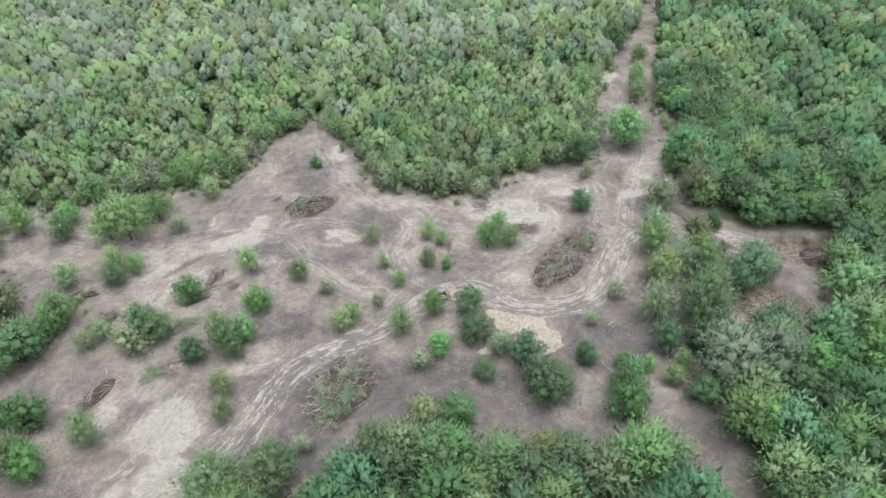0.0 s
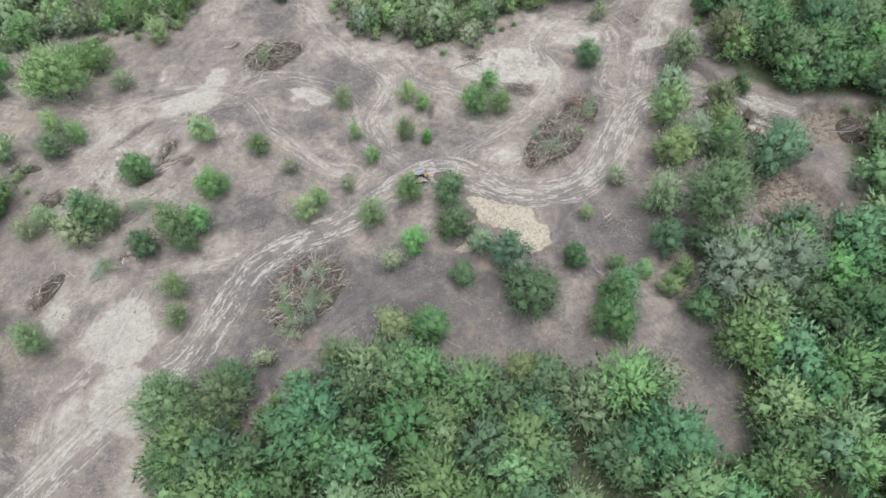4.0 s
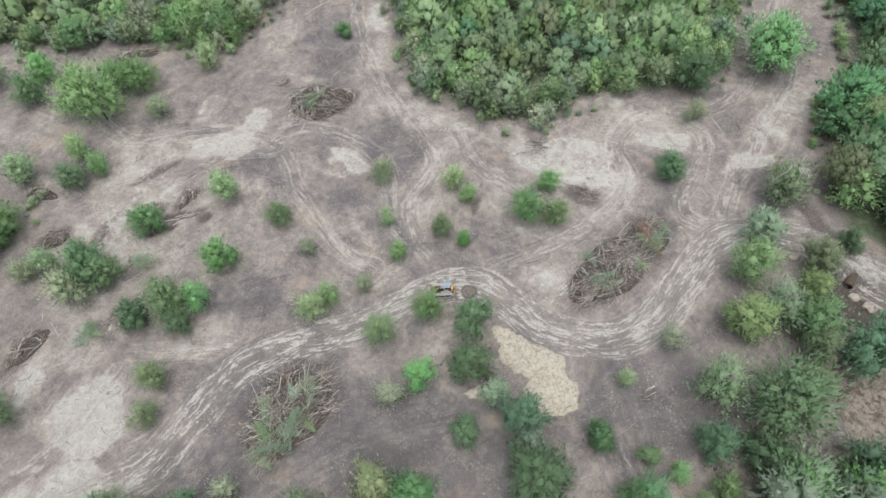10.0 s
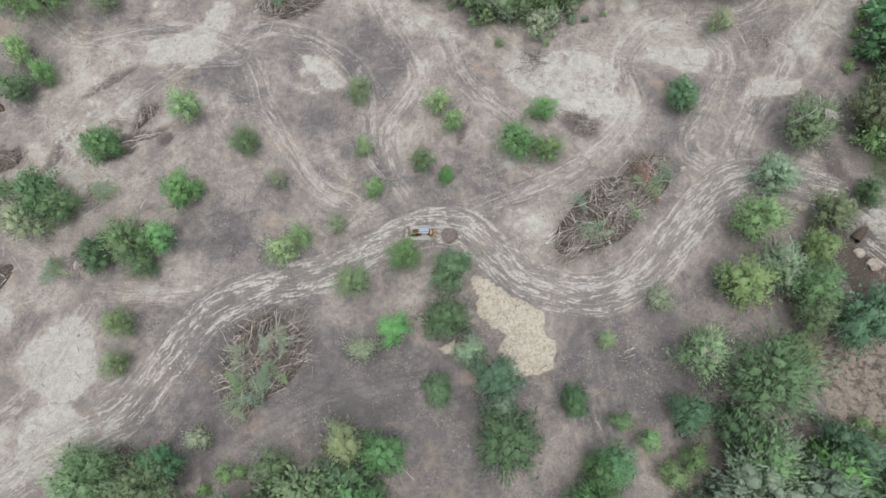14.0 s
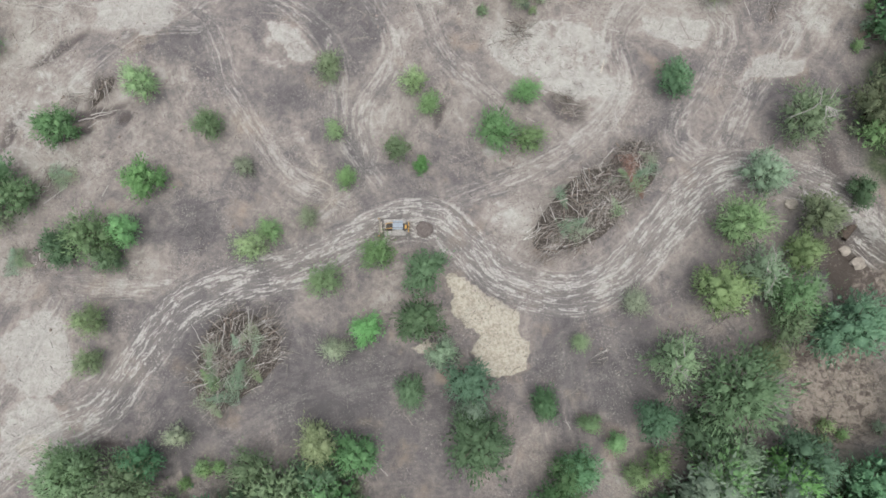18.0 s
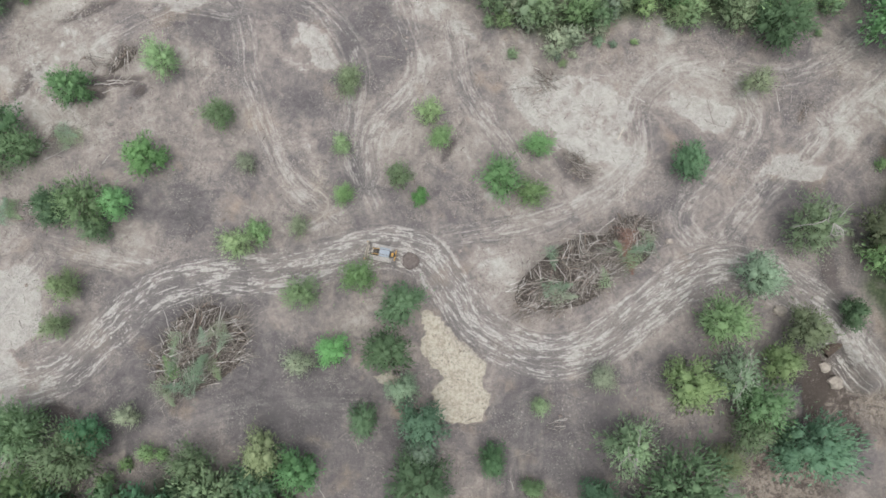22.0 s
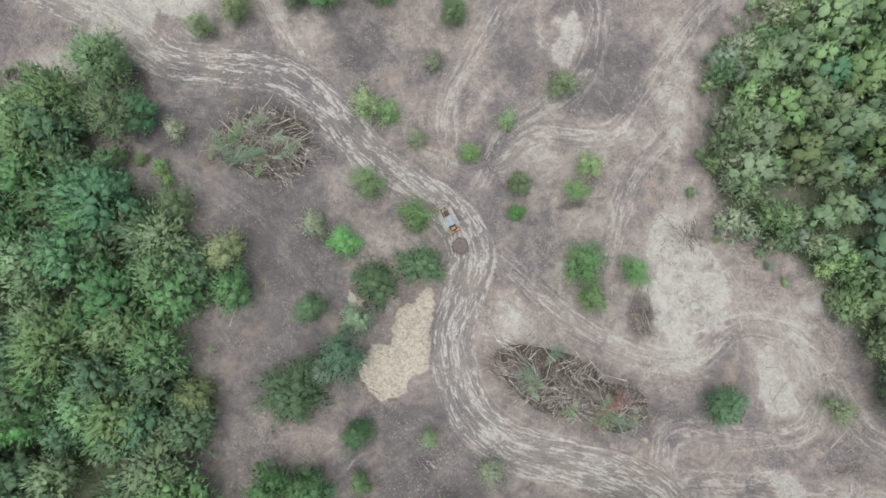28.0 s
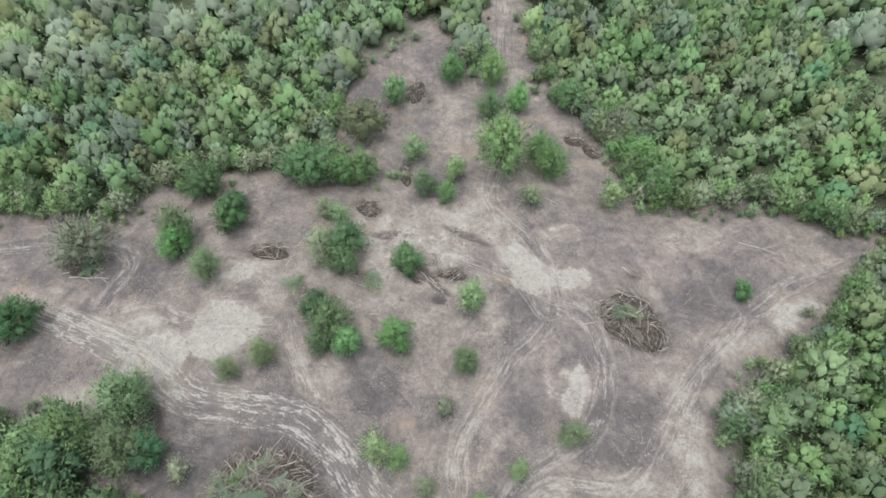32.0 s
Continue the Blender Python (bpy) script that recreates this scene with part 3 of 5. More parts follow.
def crown_arrays(seed, leaves, size, limbs=12, top=2.4, low=0.4, wisp=0.1, slim=0.5, heart=0.6, point=0.7, lump=0.55):
    """A crown one metre in radius over its trunk's foot: leafy limbs that reach out and up, with gaps between, uneven outside. point: how far it tapers to its top."""
    r = np.random.default_rng(seed)
    k = np.arange(limbs)
    h = np.clip((k + 0.5) / limbs + r.uniform(-0.3, 0.3, limbs) / limbs, 0.02, 1)
    around = 2.39996 * k + r.uniform(-0.45, 0.45, limbs)
    wide = np.sin(np.pi * np.clip(0.20 + 0.80 * h ** (0.62 + 0.3 * point), 0, 0.985)) ** (0.55 + 0.45 * point)
    lean, twist = r.uniform(0, 0.16), r.uniform(0, 6.28)
    reach = wide * r.uniform(0.72, 1.06, limbs) * (1 + lean * np.cos(2 * around + twist))
    tip = np.stack([reach * np.cos(around), reach * np.sin(around), low + (top - low) * (0.12 + 0.88 * h)], 1)
    root = np.stack([np.zeros(limbs), np.zeros(limbs), low * 0.9 + (tip[:, 2] - low) * 0.55], 1)
    axis = tip - root
    spread = (0.50 if limbs < 14 else 0.40 if limbs < 24 else 0.32) * r.uniform(0.75, 1.2, limbs) * (0.55 + 0.45 * wide)
    share = spread * (0.35 + reach)
    which = r.choice(limbs, leaves, p=share / share.sum())
    at = 1 - 0.78 * r.uniform(0, 1, (leaves, 1)) ** 1.25
    way = r.normal(0, 1, (leaves, 3)) + (0, 0, 0.2)
    way /= np.linalg.norm(way, axis=1, keepdims=True)
    off = spread[which][:, None] * (0.45 + 0.55 * np.sin(np.pi * np.clip(at, 0.1, 1) * 0.8)) * r.uniform(0.15, 1, (leaves, 1)) ** 0.6
    off *= 1 + wisp * r.exponential(1.0, (leaves, 1))
    centres = root[which] + axis[which] * at * 0.86 + way * off
    out = centres - (0, 0, low + 0.35 * (top - low))
    out /= np.linalg.norm(out, axis=1, keepdims=True)
    limb_way = axis[which] / (np.linalg.norm(axis[which], axis=1, keepdims=True) + 1e-9)
    fill = 1.0 / np.quantile(np.hypot(centres[:, 0], centres[:, 1]), 0.93)
    for q in (centres, root, axis):
        q[:, :2] *= fill
    v, f = leaf_cards(centres, 0.7 * limb_way + 0.5 * way + r.normal(0, 0.35, way.shape), 0.5 * way + 0.5 * out + (0, 0, 0.55), size, seed + 1, slim)
    soft = lump * way + (1 - lump) * out + (0, 0, 0.45) + r.normal(0, 0.08, way.shape)
    all_v, all_f, all_n, base = [v], [f], [np.repeat(soft, 3, 0)], len(v)
    for n in range(limbs):
        all_v.append(root[n] + axis[n] * 0.58 + ICO_V * r.uniform(0.7, 1.15, (12, 1)) * spread[n] * heart)
        all_f.append(ICO_F + base)
        away = all_v[-1] - (0, 0, low + 0.35 * (top - low))
        all_n.append(lump * ICO_V + (1 - lump) * away / np.linalg.norm(away, axis=1, keepdims=True) + (0, 0, 0.1))
        base += 12
    normal = np.concatenate(all_n)
    return np.concatenate(all_v), np.concatenate(all_f), normal / np.linalg.norm(normal, axis=1, keepdims=True)


def trunk_arrays(seed, top=1.5, limbs=7, thick=0.055):
    r = np.random.default_rng(seed + 50)
    paths = [[((0, 0, -0.15), thick * 1.3), ((0.02, 0.01, 0.3), thick), ((r.uniform(-0.05, 0.05), r.uniform(-0.05, 0.05), top * 0.55), thick * 0.65),
              ((r.uniform(-0.1, 0.1), r.uniform(-0.1, 0.1), top), thick * 0.2)]]
    for k in range(limbs):
        a, z = 2.4 * k + r.uniform(-0.4, 0.4), r.uniform(0.12, 0.5) * top
        q = r.uniform(0.5, 0.8)
        paths.append([((0, 0, z), thick * 0.5), ((0.45 * q * math.cos(a), 0.45 * q * math.sin(a), z + 0.4), thick * 0.32),
                      ((q * math.cos(a + 0.2), q * math.sin(a + 0.2), z + r.uniform(0.55, 0.9)), thick * 0.1)])
    return rods(paths)


def bare_twigs(seed, count=8):
    """Bleached dead branches that stick out of a crown."""
    r = np.random.default_rng(seed)
    paths = []
    for k in range(count):
        a, b = r.uniform(0, 6.28), r.uniform(0.1, 0.5)
        p = np.array((b * math.cos(a) * 0.5, b * math.sin(a) * 0.5, 2.05))
        w = np.array((math.cos(a), math.sin(a), r.uniform(0.1, 0.5))) * 0.12
        path = [(tuple(p), 0.022)]
        for s in range(4):
            w = w + r.normal(0, 0.05, 3)
            p = p + w
            path.append((tuple(p), 0.018 - 0.0035 * s))
            if s in (1, 2):
                e = p + w * 0.8 + r.normal(0, 0.09, 3)
                paths.append([(tuple(p), 0.012), (tuple(e), 0.005)])
        paths.append(path)
    return rods(paths, 4)


TREE_KIND = {"o": ("oak_tree", "dark green dense round-crowned oak", "tree", 0.9),
             "m": ("mesquite_tree", "feathery mid-green mesquite tree", "tree", 0.95),
             "l": ("mesquite_bush", "light green feathery mesquite bush", "bush", 0.95),
             "p": ("pale_bush", "pale grey-green thin-leaved bush", "bush", 0.9),
             "y": ("olive_tree", "yellowish olive-green leafy tree", "tree", 0.95),
             "b": ("bright_tree", "bright fresh green leafy tree", "tree", 0.9),
             "g": ("grey_tree", "grey-green sparse-leaved tree", "tree", 0.9),
             "t": ("elm_tree", "tall blue-green spreading tree", "tree", 1.0),
             "d": ("dying_tree", "green tree with bleached dead branches", "tree", 0.95)}
MASTERS = {}


def tree_master(kind, size, variant, single):
    """The meshes of a kind of tree at one metre radius; size 0 for bushes, 1 for trees, 2 for large trees."""
    key = (kind, size, variant, single)
    if key not in MASTERS:
        seed = 1000 + 37 * variant + 301 * size + 7 * "omlpybgtd".index(kind)
        leaves = (2300, 3300, 4400)[size] if single else (560, 1050, 1500)[size]
        leaf = (0.074, 0.060, 0.050)[size] if single else (0.118, 0.088, 0.072)[size]
        thin = {"p": 0.6, "g": 0.8, "l": 0.8, "d": 0.75}.get(kind, 1.0)
        feathery = kind in "mlpd"
        v, f, soft = crown_arrays(seed, int(leaves * thin), leaf * (1.12 if feathery else 1.0), (11, 18, 30)[size], top=(2.75, 2.65, 2.2)[size] - (0.3 if kind in "ogp" else 0), low=(0.15, 0.25, 0.35)[size],
                                  wisp=0.42 if feathery else 0.22, slim=0.36 if feathery else 0.52, heart=0.45 if feathery else 0.6, point=0.85 if kind in "mlyt" else 0.45)
        crown = mesh_arrays("crown", v, f, shade=True, normals=soft)
        crown.materials.append(LEAF[kind])
        v, f = trunk_arrays(seed, top=2.0, limbs=(5, 7, 9)[size])
        trunk = mesh_arrays("trunk", v, f, shade=True)
        trunk.materials.append(BARK)
        twigs = None
        if kind == "d":
            v, f = bare_twigs(seed)
            twigs = mesh_arrays("dead_branch", v, f)
            twigs.materials.append(DEAD)
        MASTERS[key] = (crown, trunk, twigs)
    return MASTERS[key]


def tree(x, y, radius, kind, label="", group="", tall=1.0, single=True):
    name, words, category, up = TREE_KIND[kind]
    size = 0 if radius < 2.0 else 1 if radius < 3.6 else 2
    crown, trunk, twigs = tree_master(kind, size, int(rng.integers(0, 3)), single)
    ob = new(name)
    ob.empty_display_size = 0.2
    ob.location, ob.rotation_euler = (x, y, height_at(x, y)), (0, 0, rng.uniform(0, 6.28))
    wide = rng.uniform(0.9, 1.12)
    ob.scale = (radius * wide, radius / wide, radius * up * tall * (rng.uniform(1.0, 1.3) if single else 1.0))
    part("trunk", trunk, None, ob), part("crown", crown, None, ob)
    if twigs:
        part("dead_branch", twigs, None, ob, "bleached bare dead branches")
    return tagged(ob, label or words + " on scraped earth", category, group)


# ---- single trees and bushes of the clearing: x, y, crown radius ----
for x, y, r in ((-34.1, 19.7, 2.6), (-7.1, 22, 2.2), (-6.3, 12.9, 1.5), (5.2, 19.5, 1.9), (21.2, 10.7, 2.1), (-17.2, -3.8, 2.3), (-14.9, -1.4, 1.8), (-6.7, -8.8, 2.4), (27.5, -17, 1.3), (-39, -14.1, 2.2), (-38.5, -19.6, 1.9),):
    tree(x, y, r, "l")
for x, y, r in ((-61.2, 40.7, 5.5), (-59.6, -18.3, 2.7), (-61.3, 6.6, 2.1), (34, -34.2, 1.9), (-71.5, 26.4, 2.8), (-63, 31.1, 2.2), (-65.8, 42.7, 4), (-43.1, 54.2, 2.6),):
    tree(x, y, r, "l")
for x, y, r in ((-50.4, 3.4, 2.7), (-38.6, -2.9, 3.3), (-37, -5.6, 1.9), (-24, 13.7, 2.2), (-4.3, 6, 1.5), (2.6, 9.9, 1.8), (7.1, 16.3, 1.7), (16.5, 11.7, 2.9), (21, 17.6, 1.9), (0.3, -5, 2.3), (48.3, -1.6, 3.4), (54.3, -11.1, 3.4), (45.7, -23.3, 5.4), (53.8, -14.7, 2.6), (-39.3, -33.1, 3.3), (-15.7, -33.1, 2.7),):
    tree(x, y, r, "m")
for x, y, r in ((-55.5, 48.1, 3.7), (-49, 64.9, 4), (-39.5, -34.4, 4.2), (-31.6, -35.2, 4), (-36.1, -41.5, 4.5), (-69.7, -21, 3.3), (-70.3, 14.4, 3.4), (-61.7, 24, 2.5), (-58.1, 26.8, 1.9), (-76.8, 46.4, 3), (-60, 48.5, 3.2), (-41.2, 63.2, 3.2), (-87.3, 52.4, 3.5),):
    tree(x, y, r, "m")
for x, y, r in ((-45.9, 13.5, 2.8), (-44.2, -4, 2.6), (41.5, 19.3, 2.5), (6.8, -7.5, 2.9), (6.2, -14.2, 3), (4.7, -23.5, 2.1), (13.9, -30.1, 4.2), (22.6, -25.1, 2), (42.4, -28.8, 3.1), (-2.1, -31.3, 2.9),):
    tree(x, y, r, "o")
for x, y, r in ((-53.8, 5.1, 3.3), (-16.2, 61.9, 1.7), (51, 41.1, 4.1), (23.5, -38, 3.2), (25.3, -33.8, 2.8), (-73.4, -10.2, 2.3), (-79.7, -14.3, 3.7), (-61.6, -48.6, 4.2), (-69.9, -11.4, 3.4), (36.7, -38.6, 2.7), (-74.9, 5, 5.2),):
    tree(x, y, r, "o")
for x, y, r in ((-19.1, 7.6, 1.6), (49.1, 32.2, 2.1), (-9.7, 0.2, 1.6), (-5.4, -18, 2), (34.6, -11.8, 2), (-26.5, -29.5, 1.8),):
    tree(x, y, r, "p")
for x, y, r in ((-55.6, 1.1, 3.4), (-64.2, 4.7, 2.1), (-58.6, 66.1, 4.4), (26, -47.5, 3.2), (-72.6, -36.4, 5.1), (-50.4, 40.8, 2.2),):
    tree(x, y, r, "p")
for x, y, r in ((58, 12.7, 4), (50.8, -8.2, 3.3), (38.8, -19.7, 3.5),):
    tree(x, y, r, "d")
for x, y, r in ((9.1, -18.6, 2.1), (13.2, -25.7, 2.3), (52.3, 5.3, 3), (46, -31.4, 3.3),):
    tree(x, y, r, "g")
for x, y, r in ((59, -0.4, 2.8), (45.3, -10.4, 3.4), (56.7, -5.4, 2.6), (51.6, -19.2, 2.3), (-7.3, -30, 2.7),):
    tree(x, y, r, "y")
for x, y, r in ((8.6, -41.6, 2.6), (12.1, -43, 1.7), (-82.2, 19.5, 4.8),):
    tree(x, y, r, "y")
for x, y, r in ((12.5, -22, 3), (26.5, -33.2, 2.6), (61.2, -15.2, 4.6), (36.6, -26.8, 2.7), (-30.5, -32.4, 2.6), (54.2, -31.3, 3.4),):
    tree(x, y, r, "t")
for x, y, r in ((-32.5, 5.4, 2.8), (-35.1, -1.5, 2.3), (6.1, 7.6, 1.2), (-1.3, -15.4, 2.2), (28.3, -27.6, 1.4), (31.7, -29.8, 1.4),):
    tree(x, y, r, "b")
for x, y, r in ((66.1, 44.8, 5.8), (-67.5, -21.7, 3), (-90.7, 30.1, 2.8), (-76.7, 53.1, 2.6), (-72.3, 63.9, 3.6), (-92.3, 44.8, 3),):
    tree(x, y, r, "b")


# ---- woods round the clearing ----
def scatter(spacing, region, seed):
    """Uneven places over the part of the plan that can be seen, kept where region(x, y) holds."""
    r = np.random.default_rng(seed)
    x, y = np.meshgrid(np.arange(-205, 250, spacing), np.arange(-108, 340, spacing))
    x = (x + r.uniform(-0.42, 0.42, x.shape) * spacing).ravel()
    y = (y + r.uniform(-0.42, 0.42, y.shape) * spacing).ravel()
    ok = inside(SEEN, x, y)
    x, y = x[ok], y[ok]
    ok = region(x, y, clearing_depth(x, y))
    return x[ok], y[ok]


def tall_side(x, y):
    """East of the track and south of the clearing, where the trees grow tall."""
    return inside([(64, 8), (70, 31), (82, 45), (90, 66), (106, 98), (146, 166), (260, 300), (300, -120), (-52, -120), (-44, -38), (0, -28), (40, -28)], x, y)


KINDS_TALL, KINDS_LOW = "oomotmobtm", "lmpmlpplmg"
near_tall = scatter(4.9, lambda x, y, d: tall_side(x, y) & (d < -1.6) & (x < 108) & (y < 72) & (y > -75), 5)
for x, y in zip(*near_tall):
    r = rng.uniform(2.8, 4.9)
    tree(x, y, r, KINDS_TALL[int(rng.integers(0, 10))], "leafy woodland tree among closely grown crowns", "woodland trees", rng.uniform(0.95, 1.35), single=False)
near_low = scatter(2.6, lambda x, y, d: ~tall_side(x, y) & (d < -0.5) & (d > -5) & (y < 100) & (x > -100), 6)
for x, y in zip(*near_low):
    tree(x, y, rng.uniform(1.4, 2.6), KINDS_LOW[int(rng.integers(0, 10))], "scrubby bush on the edge of the thicket", "thicket edge bushes", rng.uniform(0.95, 1.45), single=False)

border = scatter(2.6, lambda x, y, d: (d > -0.6) & (d < 2.6) & (fbm(x, y, 6, 171, 2) > 0.52) & (y < 100) & (x > -125), 15)
lanes = np.min([edge_distance(q, *border, closed=False) for q in [MAIN] + SIDE], 0)
for x, y, off in zip(*border, lanes):
    if off > 3.2:
        tree(x, y, rng.uniform(0.6, 1.35), "lpmlpg"[int(rng.integers(0, 6))], "small soft shrub at the edge of the clearing", "edge shrubs", rng.uniform(0.8, 1.2), single=False)


def woods(name, places, sizes, leaves, leaf, kinds, label, seed, tall, limbs=10, heart=0.7, patch=16.0):
    """One joined mass of crowns for each green, too many to count; greens keep together in patches."""
    r = np.random.default_rng(seed)
    x, y = places
    lot = np.clip(0.5 + 2.1 * (fbm(x, y, patch, seed + 3, 3) - 0.5) + r.normal(0, 0.17, len(x)), 0, 0.999)
    pick = (lot * len(kinds)).astype(int)
    holder = new(name)
    for n, kind in enumerate(dict.fromkeys(kinds)):
        units = [crown_arrays(seed + 11 * n + q, leaves, leaf, limbs, top=1.9, low=0.15, wisp=0.2, slim=0.5, heart=heart, point=0.4 + 0.1 * q, lump=0.28) for q in range(6)]
        mine = np.flatnonzero(np.array([kinds[p] == kind for p in pick]))
        if not len(mine):
            continue
        all_v, all_f, all_n, tint, base = [], [], [], [], 0
        for i in mine:
            v, f, soft = units[int(r.integers(0, 6))]
            a, s = r.uniform(0, 6.28), sizes[0] + (sizes[1] - sizes[0]) * r.uniform() ** 1.4
            c, q = math.cos(a) * s, math.sin(a) * s
            all_v.append(np.stack([x[i] + v[:, 0] * c - v[:, 1] * q, y[i] + v[:, 0] * q + v[:, 1] * c, height_at(x[i], y[i]) + v[:, 2] * s * r.uniform(*tall)], 1))
            all_n.append(np.stack([(soft[:, 0] * c - soft[:, 1] * q) / s, (soft[:, 0] * q + soft[:, 1] * c) / s, soft[:, 2]], 1))
            all_f.append(f + base)
            tint.append(np.full(len(v), r.uniform()))
            base += len(v)
        me = mesh_arrays("crowns", np.concatenate(all_v), np.concatenate(all_f), (("tint", np.concatenate(tint)),), True, np.concatenate(all_n))
        tagged(part("crowns", me, LEAF_FAR[kind], holder), kind="stuff")
    return tagged(holder, label, "woods", kind="stuff")


def gaps(x, y, d):
    return ((fbm(x, y, 26, 211, 3) < 0.72) & (fbm(x, y, 7, 231, 2) < 0.84)) | (y < 115) & (x > -140) | (x > -20)


def in_front(x, y):
    return (x > -16) & (x < 76) & (y < 78)


def low_wood(x, y, d):
    return ~tall_side(x, y) & (d <= -5) & (y < 130) & (x > -130) & gaps(x, y, d)


thicket = scatter(3.9, lambda x, y, d: low_wood(x, y, d) & in_front(x, y), 8)
woods("thicket", thicket, (2.1, 4.0), 620, 0.082, "mlmmdmtlmmym", "dense scrub thicket of mixed light and mid greens", 400, (1.05, 1.6), 16, 0.74)
back = scatter(4.9, lambda x, y, d: low_wood(x, y, d) & ~in_front(x, y), 12)
woods("back_thicket", back, (2.3, 4.6), 290, 0.100, "mlmdmlmymtgm", "dense scrub of mixed greens behind the clearing", 450, (1.0, 1.6), 14, 0.78)
scrub = scatter(6.0, lambda x, y, d: ~tall_side(x, y) & (d < -1) & ((y >= 130) | (x <= -130) | ((y >= 100) & (d > -5)) | ((x <= -100) & (d > -5))) & gaps(x, y, d), 9)
# the f crowns carry painted haze as a paler green
woods("far_scrub", scrub, (2.7, 5.2), 140, 0.130, "flfmglfmlfyg", "scrubland far off in pale and mid greens, partly paled for haze", 500, (0.95, 1.4), 12, 0.86, 30.0)
timber = scatter(5.6, lambda x, y, d: tall_side(x, y) & (d < -1.2) & ((x >= 108) | (y >= 72) | (y <= -75)), 10)
woods("far_woods", timber, (3.0, 5.6), 270, 0.090, "totoomotym", "dark green tall woodland seen from above", 600, (1.0, 1.4), 16, 0.84)


# ---- brush piles ----
def stick(r, p, way, length, thick, bend=0.12):
    path, w = [], Vector(way).normalized()
    p = Vector(p)
    for s in range(4):
        path.append((tuple(p), thick * (1 - 0.26 * s)))
        w = (w + Vector(r.normal(0, bend, 3))).normalized()
        p = p + w * (length / 3)
    return path


BOUGHS = []


def bough(n):
    """One of some cut boughs, lying along x from its butt: a stout crooked stem."""
    if not BOUGHS:
        r = np.random.default_rng(321)
        for k in range(14):
            v, f = rods([stick(r, (-1.2, 0, 0), (1, 0, 0), r.uniform(2.2, 4.2), r.uniform(0.034, 0.085), 0.13)], 5)
            me = mesh_arrays("bough", v, f, shade=True)
            me.materials.append(CUT)
            BOUGHS.append(me)
    return BOUGHS[n % len(BOUGHS)]


def brush_pile(name, x, y, long, wide, turn, tall, boughs, seed, green=3, along=0.5, label="", core=True):
    """A heap of pushed-up cut boughs over a dark core that paints the shade in its gaps, with leafy tops caught in it.
    along: how far the boughs lie lengthwise.
    """
    r = np.random.default_rng(seed)
    ob = new(name)
    ob.location, ob.rotation_euler = (x, y, height_at(x, y)), (0, 0, radians(turn))

    def top_at(u, v):
        q = math.hypot(u / long, v / wide)
        lump = 0.55 + 0.75 * float(value_noise(np.array(u / 1.9 + seed), np.array(v / 1.9), seed))
        return tall * max(0.03, 1 - q**1.7) * lump

    def spot(edge=1.0):
        a, q = r.uniform(0, 6.2832), math.sqrt(r.uniform(0, 1)) * edge
        q *= 1 + 0.16 * math.sin(3 * a + seed) + 0.13 * math.sin(5 * a + 2 * seed)
        return q * math.cos(a) * long, q * math.sin(a) * wide

    # domed sheet under the boughs, coloured near black as shade in the gaps
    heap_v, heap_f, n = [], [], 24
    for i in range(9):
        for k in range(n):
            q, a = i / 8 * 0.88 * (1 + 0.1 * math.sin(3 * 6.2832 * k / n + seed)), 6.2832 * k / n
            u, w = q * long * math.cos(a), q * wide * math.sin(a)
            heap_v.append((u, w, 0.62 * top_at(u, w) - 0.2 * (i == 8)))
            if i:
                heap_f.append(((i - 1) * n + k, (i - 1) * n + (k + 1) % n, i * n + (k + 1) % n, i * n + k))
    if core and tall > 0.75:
        part("gap_shade_core", mesh_arrays("gap_shade_core", heap_v, heap_f, shade=True), GAP_SHADE, ob, "dark sheet inside the heap standing in for shade between boughs")
    def lie(u, v):
        way = math.atan2(v * long, u * wide) if r.uniform() > along else 0.0
        return way + r.normal(0, 0.6) + (3.1416 if r.uniform() < 0.5 else 0)

    bundles = []
    for _ in range(max(3, boughs // 6)):
        u, v = spot(0.9)
        bundles.append((u, v, lie(u, v)))
    thin = []
    for k in range(boughs):
        bu, bv, way = bundles[int(r.integers(0, len(bundles)))]
        u, v = bu + r.normal(0, 0.12 * long), bv + r.normal(0, 0.12 * wide)
        q = math.hypot(u / long, v / wide)
        if q > 1:
            u, v = 0.95 * u / q, 0.95 * v / q
        way += r.normal(0, 0.24)
        e = (top_at(u + 0.8 * math.cos(way), v + 0.8 * math.sin(way)) - top_at(u - 0.8 * math.cos(way), v - 0.8 * math.sin(way))) / 1.6
        s = r.uniform(0.55, 1.05) * (0.75 if long < 4 else 1)
        bit = new("bough", bough(int(r.integers(0, 14))))
        bit.parent = ob
        bit.location = (u, v, top_at(u, v) * r.uniform(0.7, 1.12) + 0.12)
        bit.rotation_euler = (r.normal(0, 0.35), -math.atan(e) * 0.8 + r.normal(0, 0.1), way)
        bit.scale = (s, s, s)
        for _ in range(2):
            a = way + r.normal(0, 0.45)
            w = Vector((math.cos(a), math.sin(a), r.normal(0, 0.12)))
            p, z = (u + r.normal(0, 0.7), v + r.normal(0, 0.7)), r.uniform(0.75, 1.05)
            stem = stick(r, (*p, top_at(*p) * z + 0.08), w, r.uniform(0.9, 2.4), r.uniform(0.03, 0.055), 0.16)[::(1, 3)[boughs > 120]]
            thin.append(stem)
            for q in range(2):
                side = w + Vector((r.normal(0, 0.5), r.normal(0, 0.5), r.normal(0, 0.2)))
                thin.append(stick(r, stem[-1 if boughs > 120 else 1 + q % 3][0], side, r.uniform(0.5, 1.1), r.uniform(0.014, 0.024), 0.2)[::3])
    v, f = rods(thin, 3)
